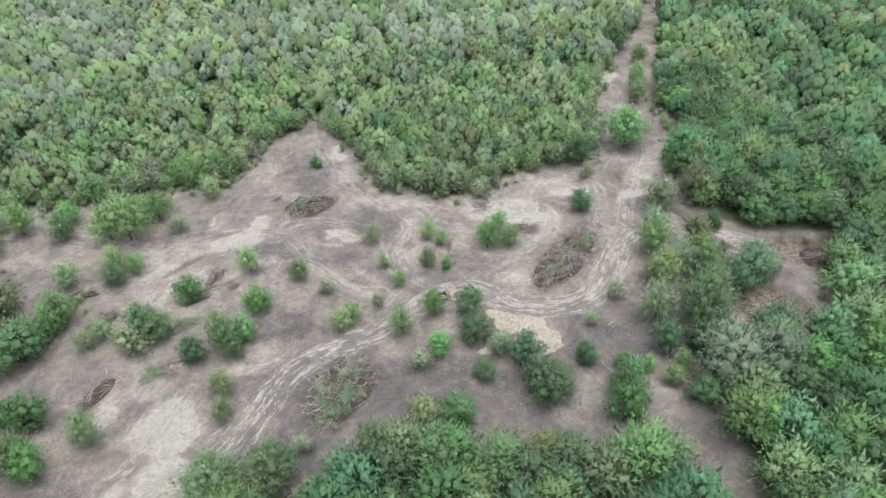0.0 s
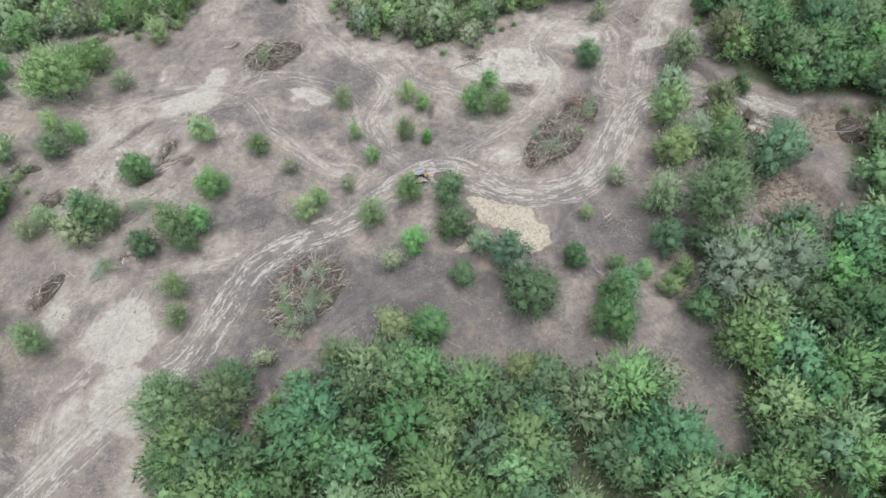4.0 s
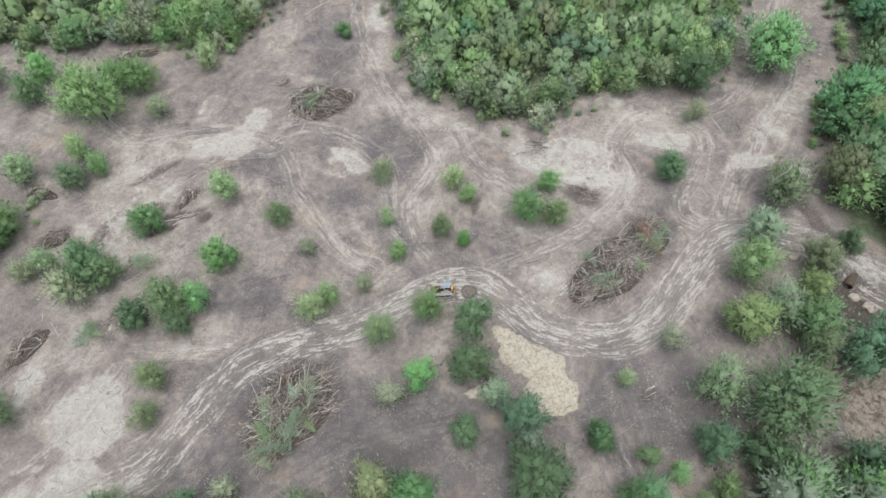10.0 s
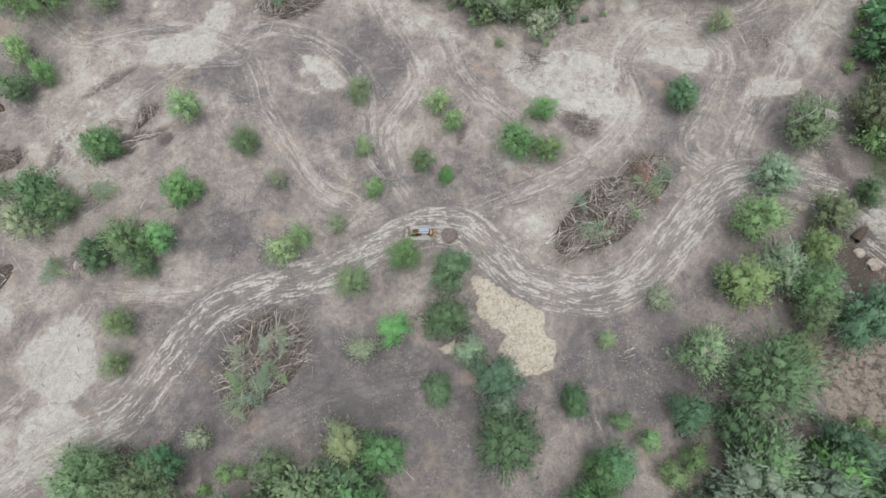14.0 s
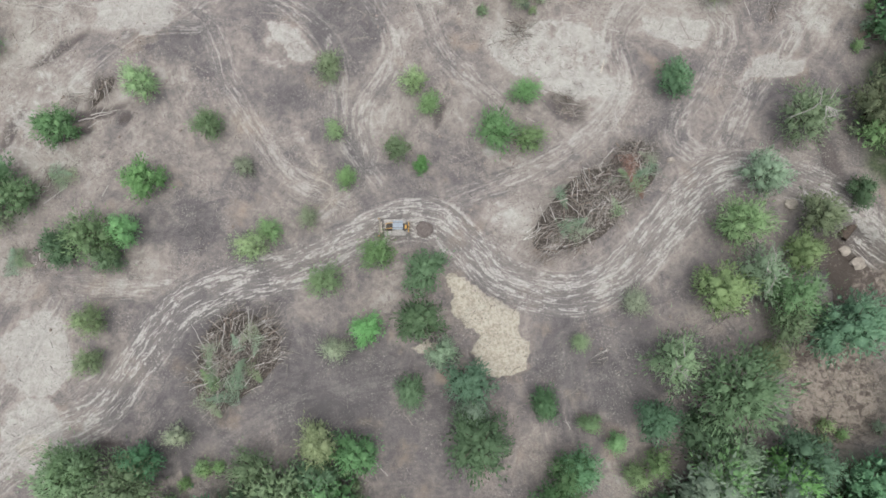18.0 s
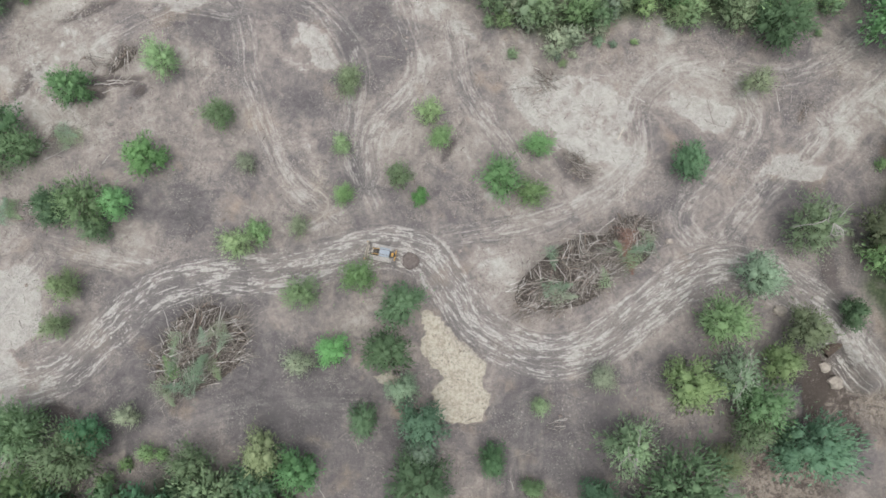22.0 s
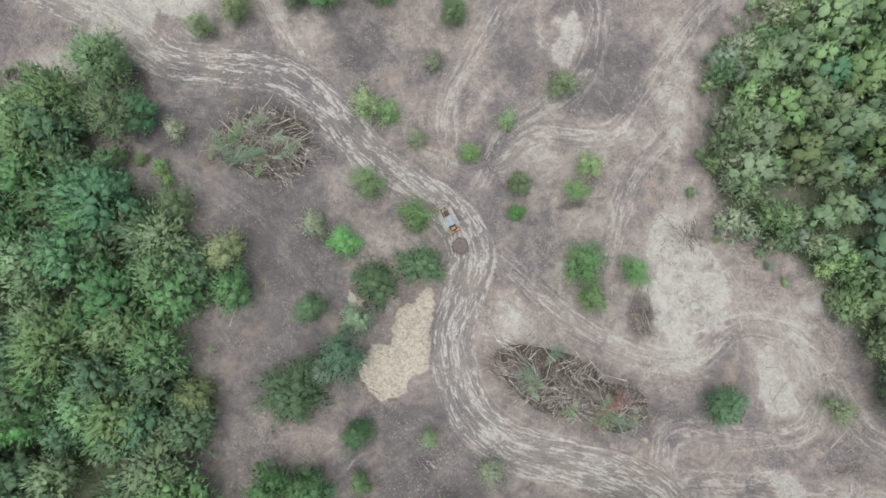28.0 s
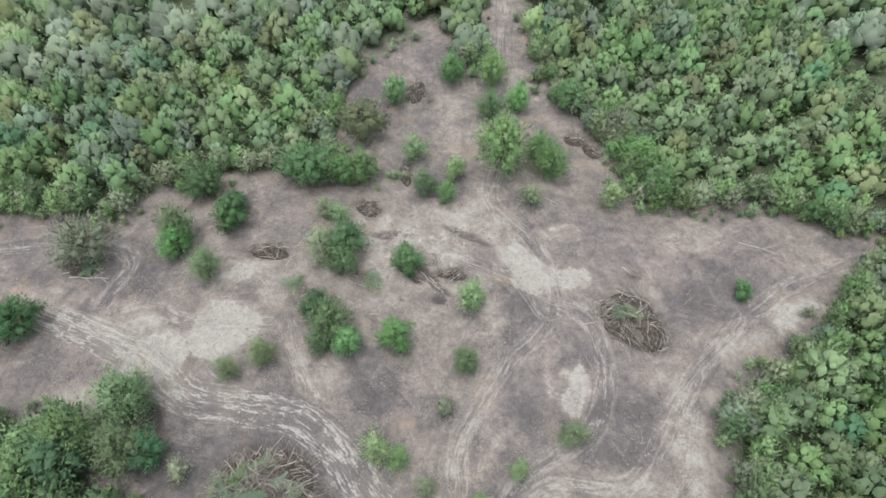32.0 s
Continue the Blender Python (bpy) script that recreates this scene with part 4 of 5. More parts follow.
    tagged(part("brushwood", mesh_arrays("brushwood", v, f), BRUSH, ob), kind="stuff")
    for g in range(green):
        u, v = spot(0.75)
        a, s, n = r.uniform(0, 6.28), r.uniform(1.2, 2.3), 1000
        run = r.uniform(-1, 1, n)
        mid = np.stack([run, r.normal(0, 0.34, n) * (1.15 - run) * 0.6, r.normal(0.1, 0.10, n)], 1)
        fore = np.stack([np.ones(n), np.sign(mid[:, 1]) * 0.7 + r.normal(0, 0.4, n), r.normal(0, 0.3, n)], 1)
        vv, ff = leaf_cards(mid, fore, np.tile((0, 0, 1.0), (n, 1)), 0.062, seed + g, 0.2)
        vv = np.stack([vv[:, 0] * math.cos(a) - vv[:, 1] * math.sin(a), vv[:, 0] * math.sin(a) + vv[:, 1] * math.cos(a), vv[:, 2]], 1)
        vv = vv * s + (u, v, top_at(u, v) + 0.05)
        brown = seed == 63 and g in (2, 5, 6)
        part("wilting_leaves", mesh_arrays("wilting_leaves", vv, ff), RED_LEAF if brown else LEAF["gpdglg"[g % 6]], ob, "dead red-brown leaves on cut boughs" if brown else "wilting green leaves on cut boughs")
    return tagged(ob, label or "tangled heap of cut grey-brown branches and green tops", "brush pile", "brush piles")


RED_LEAF = wood_material("dead_leaves", (0.17, 0.105, 0.085), (0.27, 0.17, 0.135))
# near-black brown: shade between the boughs put into the core's colour
GAP_SHADE = plain_material("heap_gap_shade", (0.04, 0.034, 0.03), (0.09, 0.077, 0.066), 4.0, 0.95, relief=0.8)
round_heap = brush_pile("brush_pile", -19.7, -19.2, 8.1, 6.0, 58, 2.2, 380, 61, 11, 0.25, "large round heap of cut branches with green tops")
turn_back = Matrix.Rotation(-radians(58), 3, "Z")
for k, (x, y, way, length) in enumerate(((-17.6, -14.6, 98, 5.0), (-17.2, -14.2, 82, 3.6), (-15.4, -14.4, 20, 3.4), (-14.6, -15.0, -40, 3.0), (-24.6, -16.0, 120, 3.6))):
    p = turn_back @ Vector((x + 19.7, y + 19.2, 0))
    w = turn_back @ Vector((math.cos(radians(way)), math.sin(radians(way)), 0.03))
    v, f = rods([stick(np.random.default_rng(900 + k), (p.x - 0.5 * length * w.x, p.y - 0.5 * length * w.y, 1.35), w, length, 0.13 - 0.015 * k, 0.06)], 7)
    part("bleached_trunk", mesh_arrays("bleached_trunk", v, f, shade=True), DEAD, round_heap, "bleached white trunk lying on the heap")
brush_pile("brush_pile", 28.2, 0.8, 8.5, 4.8, 42, 2.3, 370, 62, 4, 0.7, "long heap of grey cut branches beside the track bend")
brush_pile("brush_pile", 35.6, 7.0, 4.6, 3.7, 50, 1.8, 150, 63, 7, 0.5, "lower end of a branch heap with green tops")
brush_pile("brush_pile", -20.0, 42.3, 7.0, 5.2, 5, 2.2, 230, 64, 3, 0.6, "wide heap of brown branches on open scraped earth")
brush_pile("brush_pile", -60.5, -7.4, 4.4, 2.0, 52, 0.9, 70, 65, 0, 0.6, "low heap of bare grey branches")
brush_pile("brush_pile", 82.0, -10.2, 4.4, 3.4, 20, 1.8, 100, 66, 0, 0.4, "heap of pale bare branches by the gully")
brush_pile("brush_pile", -72.5, -38.6, 4.6, 2.8, 30, 1.0, 44, 67, 6, 0.7, "uprooted tree lying with its leafy branches")
brush_pile("brush_pile", -58.0, 60.0, 3.0, 1.7, 0, 0.9, 36, 68, 0, 0.3, "small heap of dark branches by the thicket")
brush_pile("brush_pile", -92.7, 35.6, 5.0, 2.6, -35, 1.0, 60, 69, 0, 0.7, "loose heap of grey branches among thicket trees")
brush_pile("brush_pile", -62.5, 58.8, 2.6, 2.2, 10, 1.1, 40, 70, 0, 0.4, "small reddish-brown branch heap beside the track")
brush_pile("brush_pile", -68.2, 22.6, 3.6, 1.5, -15, 0.8, 44, 71, 0, 0.6, "dark brown heap of broken branches by the trees")
brush_pile("brush_pile", -62.7, 12.4, 3.0, 2.2, 20, 1.2, 70, 72, 0, 0.6, "tangled heap of grey-brown branches")
brush_pile("brush_pile", -41.1, 19.9, 3.0, 1.3, 55, 0.9, 46, 73, 0, 0.6, "narrow dark heap of branches against a bush")
brush_pile("brush_pile", -46.8, 6.2, 3.6, 1.2, 40, 0.6, 36, 74, 3, 0.6, "pale felled limbs with wilting grey-green leaves")
brush_pile("brush_pile", -50.4, -5.1, 3.2, 1.5, 35, 0.6, 34, 75, 3, 0.6, "scattered twigs and wilting green tops")
brush_pile("brush_pile", 19.9, 28.1, 3.0, 1.3, 5, 0.5, 26, 76, 0, 0.6, "low scatter of broken grey branches")
brush_pile("brush_pile", 27.5, 16.6, 2.8, 1.5, -20, 0.6, 36, 77, 0, 0.6, "jumble of dark broken wood in pale sand")

# ---- crawler dozer ----
YELLOW_PAINT = plain_material("worn_yellow_paint", (0.42, 0.235, 0.06), (0.56, 0.36, 0.12), 2.5, 0.55, 0.0, 0.1)
DUSTY_STEEL = plain_material("dusty_track_steel", (0.27, 0.26, 0.245), (0.42, 0.41, 0.39), 5.0, 0.75, 0.1, 0.3)
ROOF_PAINT = plain_material("grey_blue_roof_paint", (0.19, 0.225, 0.265), (0.25, 0.285, 0.32), 2.0, 0.6, 0.0, 0.1)
DARK_STEEL = plain_material("oily_dark_steel", (0.045, 0.042, 0.04), (0.10, 0.09, 0.08), 6.0, 0.55, 0.4, 0.2)
PALE_STEEL = plain_material("scoured_blade_steel", (0.33, 0.30, 0.26), (0.48, 0.44, 0.38), 4.0, 0.5, 0.3, 0.2)
BLACK_VINYL = plain_material("black_vinyl", (0.03, 0.03, 0.03), (0.05, 0.05, 0.05), 8.0, 0.6)
CHROME = plain_material("polished_ram", (0.5, 0.5, 0.5), (0.6, 0.6, 0.6), 9.0, 0.2, 0.9, 0.0)


def box(size, at=(0, 0, 0), bevel=0.02, turn=(0, 0, 0)):
    bm = bmesh.new()
    bmesh.ops.create_cube(bm, size=1.0, matrix=pose(*at, *turn) @ Matrix.Diagonal((*size, 1)))
    bmesh.ops.bevel(bm, geom=list(bm.edges), offset=bevel, segments=2, affect="EDGES", profile=0.6)
    return bm


def cylinder(radius, length, at, turn=(0, 0, 0), sides=16, bevel=0.01):
    bm = bmesh.new()
    bmesh.ops.create_cone(bm, cap_ends=True, segments=sides, radius1=radius, radius2=radius, depth=length, matrix=pose(*at, *turn))
    bmesh.ops.bevel(bm, geom=[e for e in bm.edges if len(e.link_faces) == 2 and any(len(f.verts) > 4 for f in e.link_faces)], offset=bevel, segments=2, affect="EDGES")
    return bm


def pipe(points, radius, sides=8):
    v, f = rods([[(p, radius) for p in points]], sides)
    return mesh_arrays("pipe", v, f, shade=True)


def track_loop(half=1.15, radius=0.36, n=34):
    """Places and slopes of the shoes round a crawler track, seen from the side."""
    out, total = [], 4 * half + 2 * math.pi * radius
    for k in range(n):
        s = total * k / n
        if s < 2 * half:
            out.append((-half + s, 2 * radius, 0))
        elif s < 2 * half + math.pi * radius:
            a = (s - 2 * half) / radius
            out.append((half + radius * math.sin(a), radius + radius * math.cos(a), a))
        elif s < 4 * half + math.pi * radius:
            out.append((half - (s - 2 * half - math.pi * radius), 0, math.pi))
        else:
            a = (s - 4 * half - math.pi * radius) / radius + math.pi
            out.append((-half + radius * math.sin(a), radius + radius * math.cos(a), a))
    return out


def dozer(x, y, turn):
    ob = new("bulldozer")
    ob.location, ob.rotation_euler = (x, y, height_at(x, y) + 0.05), (0, 0, radians(turn))
    shoe = None
    for side in (-1, 1):
        w = 0.86 * side
        track = part("crawler_track", box((2.5, 0.30, 0.46), (0, w, 0.40), 0.05), DARK_STEEL, ob, "dusty steel crawler track")
        for px, pz, a in track_loop():
            if shoe is None:
                bm = box((0.205, 0.52, 0.035), (0, 0, 0), 0.006)
                bmesh.ops.create_cube(bm, size=1.0, matrix=pose(0.07, 0, 0.035) @ Matrix.Diagonal((0.025, 0.52, 0.06, 1)))
                shoe = part("track_shoe", bm, DUSTY_STEEL, track)
                plate = shoe
            else:
                plate = new("track_shoe", shoe.data)
                plate.parent = track
            plate.matrix_local = pose(px, w, pz + 0.04, 0, math.degrees(a), 0)
        for k, px in enumerate((-1.15, 1.15)):
            part("sprocket" if k == 0 else "idler_wheel", cylinder(0.30, 0.2, (px, w, 0.40), (90, 0, 0)), DARK_STEEL, track)
        for px in (-0.7, -0.25, 0.2, 0.65):
            part("roller", cylinder(0.10, 0.3, (px, w, 0.14), (90, 0, 0), 12), DARK_STEEL, track)
        part("push_arm", box((2.1, 0.11, 0.17), (1.1, 0.53 * side, 0.42), 0.02), PALE_STEEL, ob)
        ram = part("lift_cylinder", cylinder(0.065, 0.8, (0.85, 0.42 * side, 1.05), (0, 68, 0), 12), DARK_STEEL, ob)
        part("ram_rod", cylinder(0.035, 0.7, (1.45, 0.42 * side, 0.82), (0, 68, 0), 10), CHROME, ram)
        part("fender", box((1.5, 0.24, 0.05), (-0.55, 0.62 * side, 0.98), 0.015), DUSTY_STEEL, ob)
        part("front_post", pipe([(-0.12, 0.47 * side, 0.95), (-0.16, 0.46 * side, 2.15)], 0.045), DARK_STEEL, ob)
        part("rear_post", pipe([(-1.12, 0.47 * side, 0.95), (-1.08, 0.46 * side, 2.15)], 0.055), DARK_STEEL, ob)
        lamp = part("headlight", cylinder(0.075, 0.08, (0.28, 0.36 * side, 1.38), (0, 90, 0), 14), DARK_STEEL, ob)
        part("lens", cylinder(0.06, 0.02, (0.325, 0.36 * side, 1.38), (0, 90, 0), 14, 0.003), PALE_STEEL, lamp)
    part("chassis", box((2.5, 0.95, 0.42), (-0.05, 0, 0.62), 0.05), DARK_STEEL, ob)
    part("hood", box((1.15, 0.54, 0.46), (0.55, 0, 1.10), 0.06), DARK_STEEL, ob, "dark oily engine hood")
    grille = part("radiator_guard", box((0.10, 0.74, 0.66), (1.17, 0, 1.00), 0.03), PALE_STEEL, ob)
    for k in range(6):
        part("grille_bar", box((0.02, 0.60, 0.03), (1.232, 0, 0.76 + 0.1 * k), 0.005), DUSTY_STEEL, grille)
    stack = part("exhaust_stack", pipe([(0.55, 0.12, 1.3), (0.55, 0.12, 1.95), (0.5, 0.12, 2.05)], 0.05), DARK_STEEL, ob)
    part("muffler", cylinder(0.09, 0.35, (0.55, 0.12, 1.55)), DARK_STEEL, stack)
    part("floor_plate", box((0.95, 1.0, 0.05), (-0.55, 0, 0.98), 0.01), DUSTY_STEEL, ob)
    seat = part("seat", box((0.46, 0.50, 0.14), (-0.70, 0, 1.18), 0.05), BLACK_VINYL, ob)
    part("seat_back", box((0.14, 0.50, 0.55), (-0.94, 0, 1.45), 0.05, (0, -10, 0)), BLACK_VINYL, seat)
    part("console", box((0.22, 0.62, 0.36), (-0.10, 0, 1.20), 0.04), DARK_STEEL, ob)
    for k in (-1, 1):
        lever = part("control_lever", pipe([(-0.25, 0.18 * k, 1.2), (-0.35, 0.18 * k, 1.55)], 0.015), CHROME, ob)
        part("knob", cylinder(0.03, 0.06, (-0.36, 0.18 * k, 1.57), (0, 0, 0), 10), BLACK_VINYL, lever)
    part("fuel_tank", box((0.32, 0.86, 0.48), (-1.22, 0, 1.14), 0.06), DARK_STEEL, ob)
    roof = part("canopy_roof", box((1.42, 1.24, 0.07), (-0.62, 0, 2.20), 0.03), ROOF_PAINT, ob, "grey-blue sheet metal canopy roof")
    for k in (-1, 1):
        part("roof_rib", box((1.36, 0.05, 0.03), (-0.62, 0.36 * k, 2.245), 0.008), DARK_STEEL, roof)
        part("sweep_bar", pipe([(-0.1, 0.40 * k, 2.16), (0.6, 0.36 * k, 1.75), (1.25, 0.36 * k, 1.20)], 0.045), YELLOW_PAINT, ob)
    # front blade: a curved plate with end caps and a cutting edge
    v, f, n = [], [], 9
    for k in range(n):
        a = math.radians(-38 + 76 * k / (n - 1))
        for d in (0, 0.035):
            for w in (-1.22, 1.22):
                v.append((2.32 - (0.62 + d) * math.cos(a) + 0.36, w, 0.52 + 0.62 * math.sin(a)))
        if k:
            b = 4 * k
            f += [(b - 4, b - 3, b + 1, b), (b - 2, b + 2, b + 3, b - 1), (b - 4, b, b + 2, b - 2), (b - 3, b - 1, b + 3, b + 1)]
    f += [(0, 2, 3, 1), (4 * n - 4, 4 * n - 3, 4 * n - 1, 4 * n - 2)]
    blade = part("blade", mesh_arrays("blade", v, f), PALE_STEEL, ob, "scoured pale steel dozer blade")
    part("cutting_edge", box((0.04, 2.46, 0.16), (2.24, 0, 0.10), 0.008, (0, 20, 0)), DARK_STEEL, blade)
    for k in (-1, 1):
        part("end_plate", box((0.30, 0.04, 0.80), (2.20, 1.23 * k, 0.52), 0.01), YELLOW_PAINT, blade)
    part("blade_brace", box((0.14, 1.6, 0.14), (1.92, 0, 0.45), 0.02), PALE_STEEL, blade)
    # rear winch and ripper frame
    winch = part("rear_winch", box((0.34, 0.5, 0.42), (-1.60, 0, 0.88), 0.06), YELLOW_PAINT, ob, "yellow rear winch housing")
    part("cable_drum", cylinder(0.15, 0.5, (-1.80, 0, 0.92), (90, 0, 0)), DARK_STEEL, winch)
    beam = part("ripper_beam", box((0.15, 1.45, 0.18), (-1.98, 0, 0.72), 0.03), YELLOW_PAINT, ob, "yellow ripper beam")
    for k in (-1, 0, 1):
        part("ripper_shank", box((0.10, 0.07, 0.75), (-2.06, 0.5 * k, 0.55), 0.015, (0, 8, 0)), DARK_STEEL, beam)
    return tagged(ob, "small tracked bulldozer with grey canopy and yellow rear ripper", "bulldozer")


dozer(2.35, -1.1, 180)

# ---- round dug pit behind the dozer ----
WET_SOIL = plain_material("turned_soil", (0.090, 0.077, 0.071), (0.155, 0.135, 0.126), 2.0, 0.95, relief=0.6)
v, f, n = [], [], 28
for i, (q, h) in enumerate(((1.45, -0.08), (1.28, 0.07), (1.14, 0.16), (1.02, 0.08), (0.9, 0.02), (0.6, 0.05), (0.25, 0.06), (0.02, 0.06))):
    for k in range(n):
        a = 6.2832 * k / n
        s = q * (1 + 0.05 * math.sin(3 * a + 1) + 0.04 * math.sin(7 * a)) * (1 + 0.02 * ((k * 7 + i * 3) % 5 - 2))
        v.append((s * math.cos(a), s * math.sin(a), h + 0.03 * (i > 2) * (((k * 13 + i * 5) % 7) / 7 - 0.4) + (0.12 * max(0, math.cos(a + 0.8)) if i in (1, 2) else 0)))
        if i:
            f.append(((i - 1) * n + k, (i - 1) * n + (k + 1) % n, i * n + (k + 1) % n, i * n + k))
pit = part("dirt_ring", mesh_arrays("dirt_ring", v, f, shade=True), WET_SOIL)
pit.scale = (0.88, 0.88, 1.1)
pit.location = (6.5, -1.35, height_at(6.5, -1.35) + 0.03)
tagged(pit, "round ring of dark freshly turned soil on the track", "dirt ring")


# ---- logs, fallen limbs, stones ----
def log(x, y, length, thick, turn, material, label, tilt=0.0, limbs=2):
    r = np.random.default_rng(int(abs(x * 31 + y * 17)) + 3)
    ob = new("log")
    ob.location, ob.rotation_euler = (x, y, height_at(x, y) + thick * 0.8), (0, -radians(tilt), radians(turn))
    path = [((length * (k / 5 - 0.5), r.normal(0, 0.03) * length * 0.4, r.normal(0, 0.02)), thick * (1 - 0.1 * k)) for k in range(6)]
    v, f = rods([path], 7)
    part("stem", mesh_arrays("stem", v, f, shade=True), material, ob)
    for k in range(limbs):
        p = path[2 + k % 3][0]
        e = Vector(p) + Vector((0.28 * length, (0.22 if k % 2 else -0.22) * length, 0.05 * length))
        v, f = rods([[(p, thick * 0.5), (tuple((Vector(p) + e) / 2 + Vector((0, 0, 0.03))), thick * 0.38), (tuple(e), thick * 0.15)]], 5)
        part("limb", mesh_arrays("limb", v, f, shade=True), material, ob)
    return tagged(ob, label, "log", "felled wood")


log(-39.6, 4.6, 1.7, 0.09, 68, DEAD, "short bleached pole lying on scraped earth", limbs=0)
for x, y, length, thick, turn in ((-42.2, 15.9, 5.2, 0.11, 14), (-40.8, 16.6, 4.4, 0.09, 8), (-42.6, 18.0, 3.0, 0.07, 62), (-41.4, 19.6, 2.6, 0.06, 80),
                                  (-47.0, 4.0, 4.0, 0.09, 38), (-44.6, 5.6, 2.6, 0.08, 30), (-45.2, 9.6, 4.6, 0.06, -38), (-42.2, 10.0, 3.2, 0.05, -60)):
    log(x, y, length, thick, turn, DEAD if (length > 3.9) else BRUSH, "bleached fallen limb lying on pale earth")
for x, y, length, thick, turn in ((24.7, 18.4, 2.2, 0.10, -20), (27.1, 17.2, 2.6, 0.11, -35), (28.6, 16.8, 2.4, 0.09, 10), (29.6, 15.8, 1.8, 0.10, -60),
                                  (25.0, 13.5, 1.8, 0.12, 75), (26.3, 16.0, 2.8, 0.08, 60), (23.7, 14.8, 1.5, 0.09, 20), (25.9, 18.0, 1.6, 0.07, -70)):
    log(x, y, length, thick, turn, BRUSH, "dark broken log half buried in sand", limbs=1)
log(32.1, 22.1, 2.1, 0.13, 72, PALE_WOOD, "freshly split pale log beside a stump", limbs=0)
for x, y, length, turn in ((9.6, 26.6, 3.4, -52), (11.0, 25.4, 3.0, 80), (18.2, 26.4, 3.6, 12), (21.5, 27.2, 3.0, -8), (33.2, 29.4, 2.6, 5), (-44.6, 9.0, 3.0, 84),
                           (-47.6, 6.0, 4.0, -12), (-51.2, 24.8, 3.4, -30), (-51.6, 23.6, 2.6, 50), (-48.0, 49.8, 4.6, 55), (-66.5, 4.8, 4.0, 20), (8.4, 33.4, 3.0, -6)):
    log(x, y, length, 0.06, turn, BRUSH, "grey fallen branch lying on bare earth", limbs=3)
for x, y, turn in ((-70.6, -38.2, 74), (-68.6, -37.4, 62), (-22.8, 72.2, 40)):
    log(x, y, 7.0, 0.14, turn, DEAD, "felled slim tree trunk with pale bark", limbs=3)
pick = random.Random(41)
for (x0, x1, y0, y1), count in (((-72, -40, -12, 30), 34), ((8, 50, 14, 36), 24), ((-30, 0, 20, 60), 14), ((-60, -40, 28, 56), 14), ((50, 78, 16, 50), 12), ((-5, 32, -36, -14), 12)):
    for _ in range(count):
        x, y = pick.uniform(x0, x1), pick.uniform(y0, y1)
        if float(clearing_depth(np.array(x), np.array(y))) > 1 and float(edge_distance(MAIN, np.array(x), np.array(y), closed=False)) > 4:
            log(x, y, pick.uniform(1.4, 3.6), pick.uniform(0.04, 0.08), pick.uniform(0, 180), pick.choice((BRUSH, BRUSH, DEAD)), "grey fallen branch lying on bare earth", limbs=pick.choice((1, 2, 3)))
small = ((-63.1, 11.3, 2.6, 1.6, 0, 0.9), (-88.9, 34.7, 4.0, 2.4, 20, 1.0), (-44.7, 18.3, 2.2, 1.2, 20, 0.7), (-30.3, 47.5, 4.0, 1.3, 15, 0.8), (-61.5, 60.2, 2.4, 1.4, 0, 0.8),
         (30.8, -18.8, 1.0, 0.8, 30, 0.7), (19.5, 27.0, 3.2, 1.0, 0, 0.4), (56.5, 30.5, 3.0, 1.6, 40, 0.4), (27.0, 16.4, 3.4, 2.0, -20, 0.4))
for k, (x, y, a, b, turn, h) in enumerate(small):
    brush_pile("twig_heap", x, y, a, b, turn, h, 5 + int(a * b * 1.6), 90 + k, 0, 0.5, "low scatter of broken grey branches", core=False)


def stone(x, y, size, material, label):
    r = np.random.default_rng(int(abs(x * 7 + y * 13)) + 1)
    bm = bmesh.new()
    bmesh.ops.create_icosphere(bm, subdivisions=2, radius=size)
    for q in bm.verts:
        q.co *= r.uniform(0.72, 1.2)
        q.co.x *= 1.2
        q.co.z *= 0.5
    ob = part("stone", bm, material)
    ob.location = (x, y, height_at(x, y) + 0.3 * size)
    return tagged(ob, label, "stone")


PALE_STONE = plain_material("pale_stone", (0.21, 0.188, 0.162), (0.34, 0.31, 0.27), 1.6, 0.9, relief=0.8)
stone(16.3, -2.0, 0.28, PALE_STONE, "white stone lying between the wheel tracks")
stone(41.0, 8.1, 0.45, PALE_STONE, "pale stone beside the branch heap")
stone(52.2, -17.6, 0.5, PALE_STONE, "pale boulder at the edge of the gully")
stone(56.8, 1.6, 0.8, PALE_STONE, "pale boulder under the trees by the track")
stone(65.0, -4.6, 0.7, PALE_STONE, "pale boulder on the gully bank")
stone(66.6, -6.4, 0.9, PALE_STONE, "large pale boulder in the gully")

# ---- culvert under the track ----
RUST = plain_material("rusty_pipe", (0.05, 0.04, 0.034), (0.10, 0.078, 0.062), 5.0, 0.8, 0.2, 0.4)
culvert = new("culvert")
culvert.location, culvert.rotation_euler = (64.6, -2.6, height_at(64.6, -2.6) + 0.1), (0, radians(8), radians(232))
v, f, n = [], [], 20
for i in range(22):
    for k in range(n):
        a, q = 6.2832 * k / n, 0.72 + 0.025 * (i % 2)
        v.append((-2.4 + 0.12 * i, q * math.cos(a), 0.45 + q * math.sin(a)))
        if i:
            f.append(((i - 1) * n + k, (i - 1) * n + (k + 1) % n, i * n + (k + 1) % n, i * n + k))
part("corrugated_pipe", mesh_arrays("corrugated_pipe", v, f, shade=True), RUST, culvert)
v, f = rods([[((0.15, 0.76 * math.cos(6.2832 * k / 24), 0.45 + 0.76 * math.sin(6.2832 * k / 24)), 0.04) for k in range(25)]], 6)
part("rim", mesh_arrays("rim", v, f, shade=True), RUST, culvert)
tagged(culvert, "dark corrugated drain pipe opening in the gully bank", "culvert")

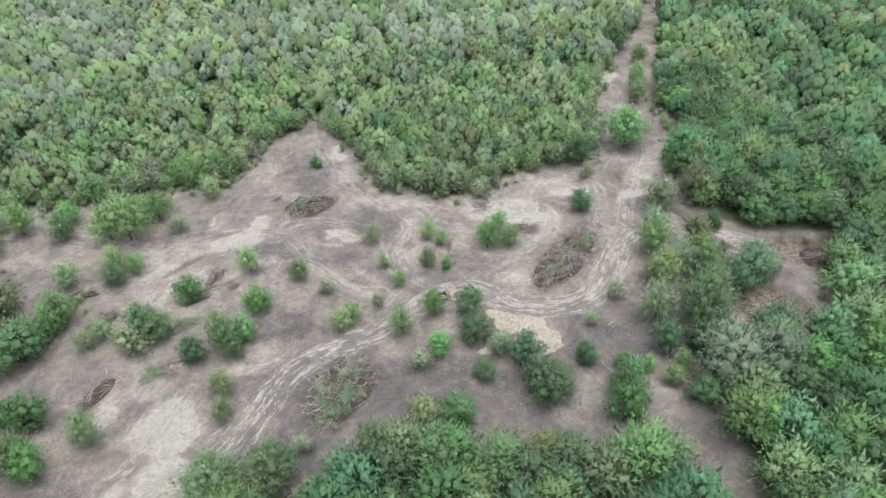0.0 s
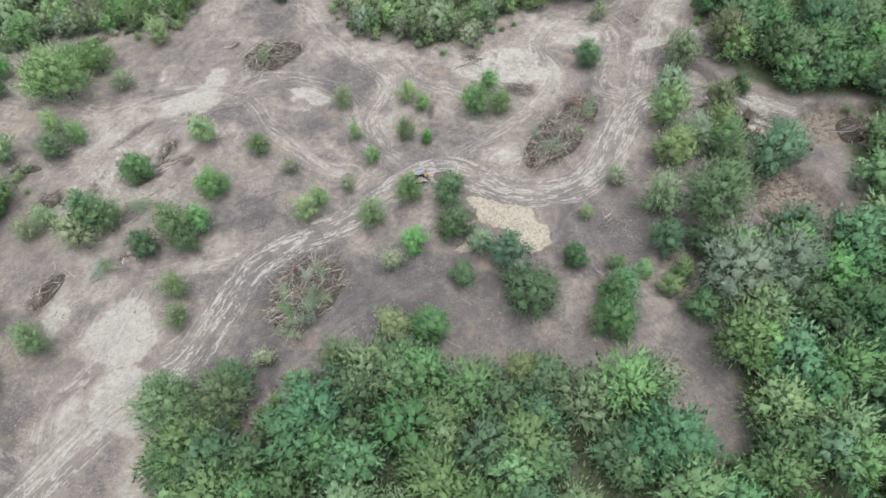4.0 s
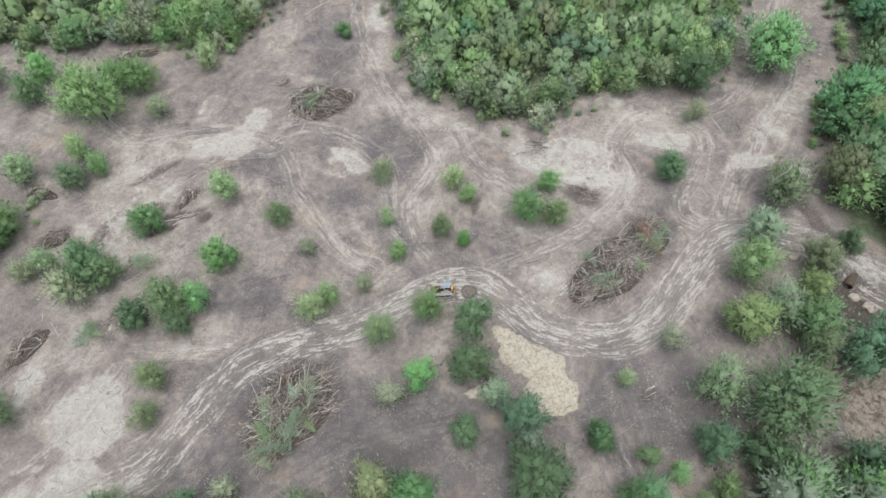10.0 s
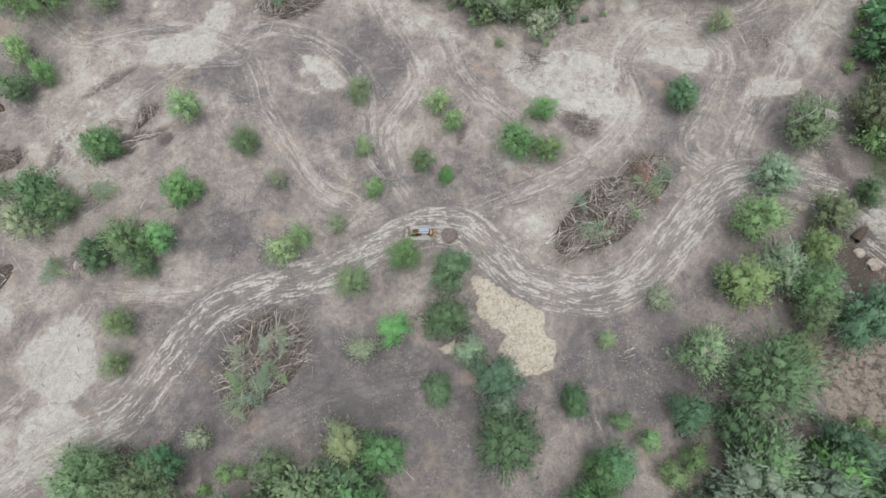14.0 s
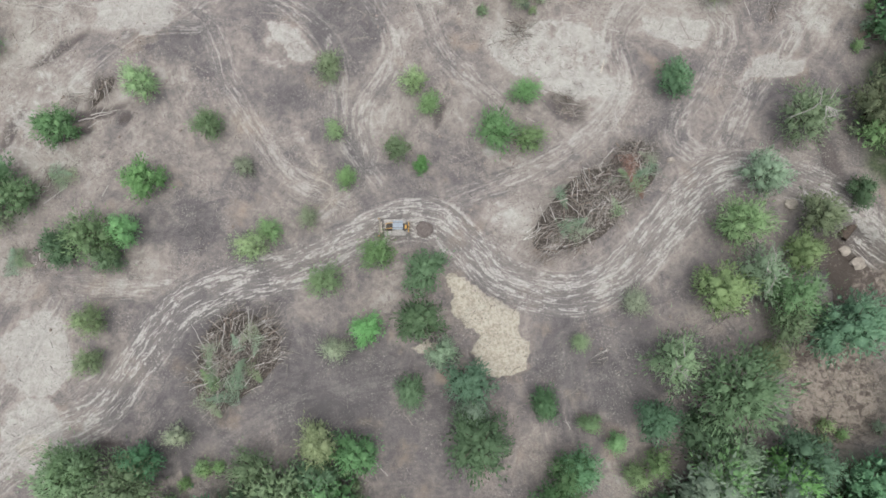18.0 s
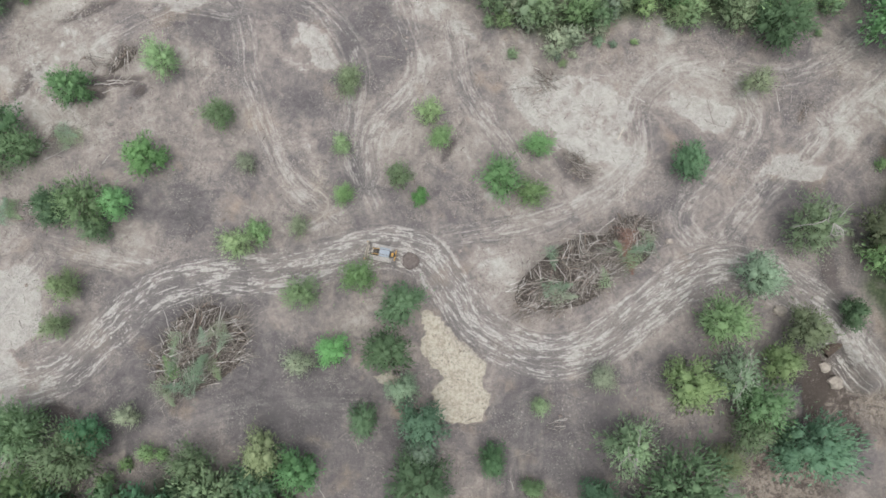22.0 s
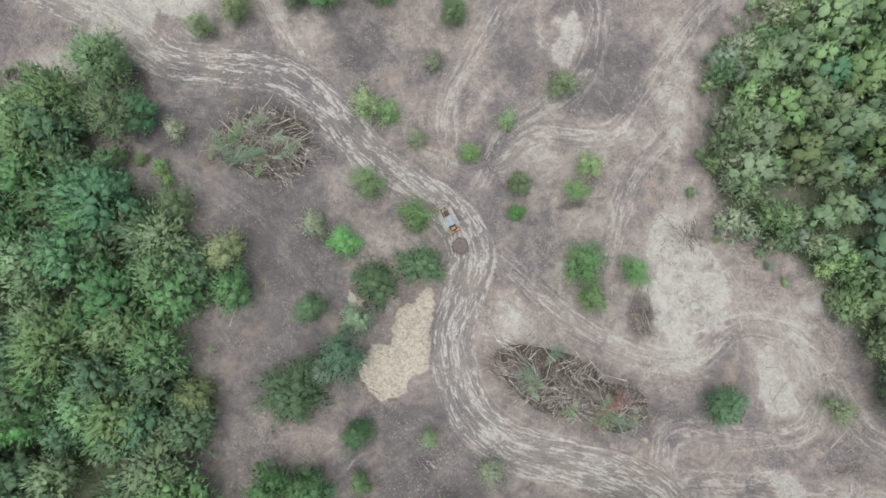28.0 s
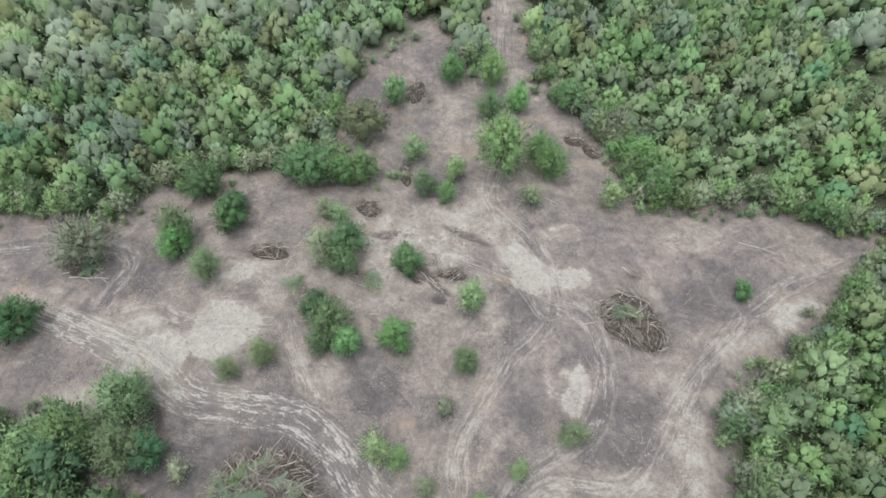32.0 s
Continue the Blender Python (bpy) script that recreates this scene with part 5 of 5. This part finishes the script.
# ---- trees that stand out ----
for x, y, r, kind, tall in ((42.5, -36.2, 5.6, "g", 1.1), (49.2, -36.6, 5.0, "g", 1.1), (36.4, -32.4, 1.9, "l", 1), (65.4, 3.0, 1.9, "o", 1), (67.5, 14.0, 3.6, "y", 1.2),
                            (75.8, 25.6, 3.8, "y", 1.2), (100, 99.7, 3.0, "m", 1), (87, 77.5, 3.2, "m", 1), (82.8, 69.6, 3.0, "l", 1), (98.8, 116.4, 6.0, "o", 0.9), (93, 88, 2.4, "l", 1)):
    tree(x, y, r, kind, tall=tall)

# ---- loose twigs and clods over the clearing ----
r = np.random.default_rng(77)
x, y = r.uniform(-95, 88, 26000), r.uniform(-62, 92, 26000)
d = clearing_depth(x, y)
near_road = edge_distance(MAIN, x, y, closed=False)
rough = fbm(x, y, 16, 141, 3) + 0.25 * blob(x, y, SAND, 2, 3)
ok = (d > 0) & (near_road > 3.0) & (rough > 0.54)
x, y = x[ok], y[ok]
paths = []
for px, py in zip(x[:3000], y[:3000]):
    a, s = r.uniform(0, 6.28), r.uniform(0.2, 0.9) * (1 if r.uniform() < 0.88 else 2.2)
    z = height_at(px, py) + 0.05
    paths.append([((px, py, z), 0.04), ((px + 0.5 * s * math.cos(a), py + 0.5 * s * math.sin(a), z + 0.06), 0.032), ((px + s * math.cos(a + 0.12), py + s * math.sin(a + 0.12), z + 0.02), 0.012)])
v, f = rods(paths, 3)
twigs = part("fallen_twigs", mesh_arrays("fallen_twigs", v, f), BRUSH)
tagged(twigs, "grey and tan twigs strewn over bare earth", "twigs", kind="stuff")
cv, cf = [], []
base_v = np.array([(1, 0, 0), (-1, 0, 0), (0, 1, 0), (0, -1, 0), (0, 0, 1), (0, 0, -1.0)])
base_f = np.array([(0, 2, 4), (2, 1, 4), (1, 3, 4), (3, 0, 4), (2, 0, 5), (1, 2, 5), (3, 1, 5), (0, 3, 5)])
for k, (px, py) in enumerate(zip(x[5200:10200], y[5200:10200])):
    s = 0.07 + 0.26 * r.uniform() ** 3
    cv.append(base_v * r.uniform(0.6, 1.3, (6, 3)) * s * (1, 1, 0.7) + (px, py, height_at(px, py) + 0.2 * s))
    cf.append(base_f + 6 * k)
CLOD = plain_material("dry_clods", (0.17, 0.14, 0.125), (0.34, 0.295, 0.26), 0.8, 0.95, relief=0.4)
clods = part("clods", mesh_arrays("clods", np.concatenate(cv), np.concatenate(cf)), CLOD)
tagged(clods, "dry clods of soil on bare earth", "soil", kind="stuff")
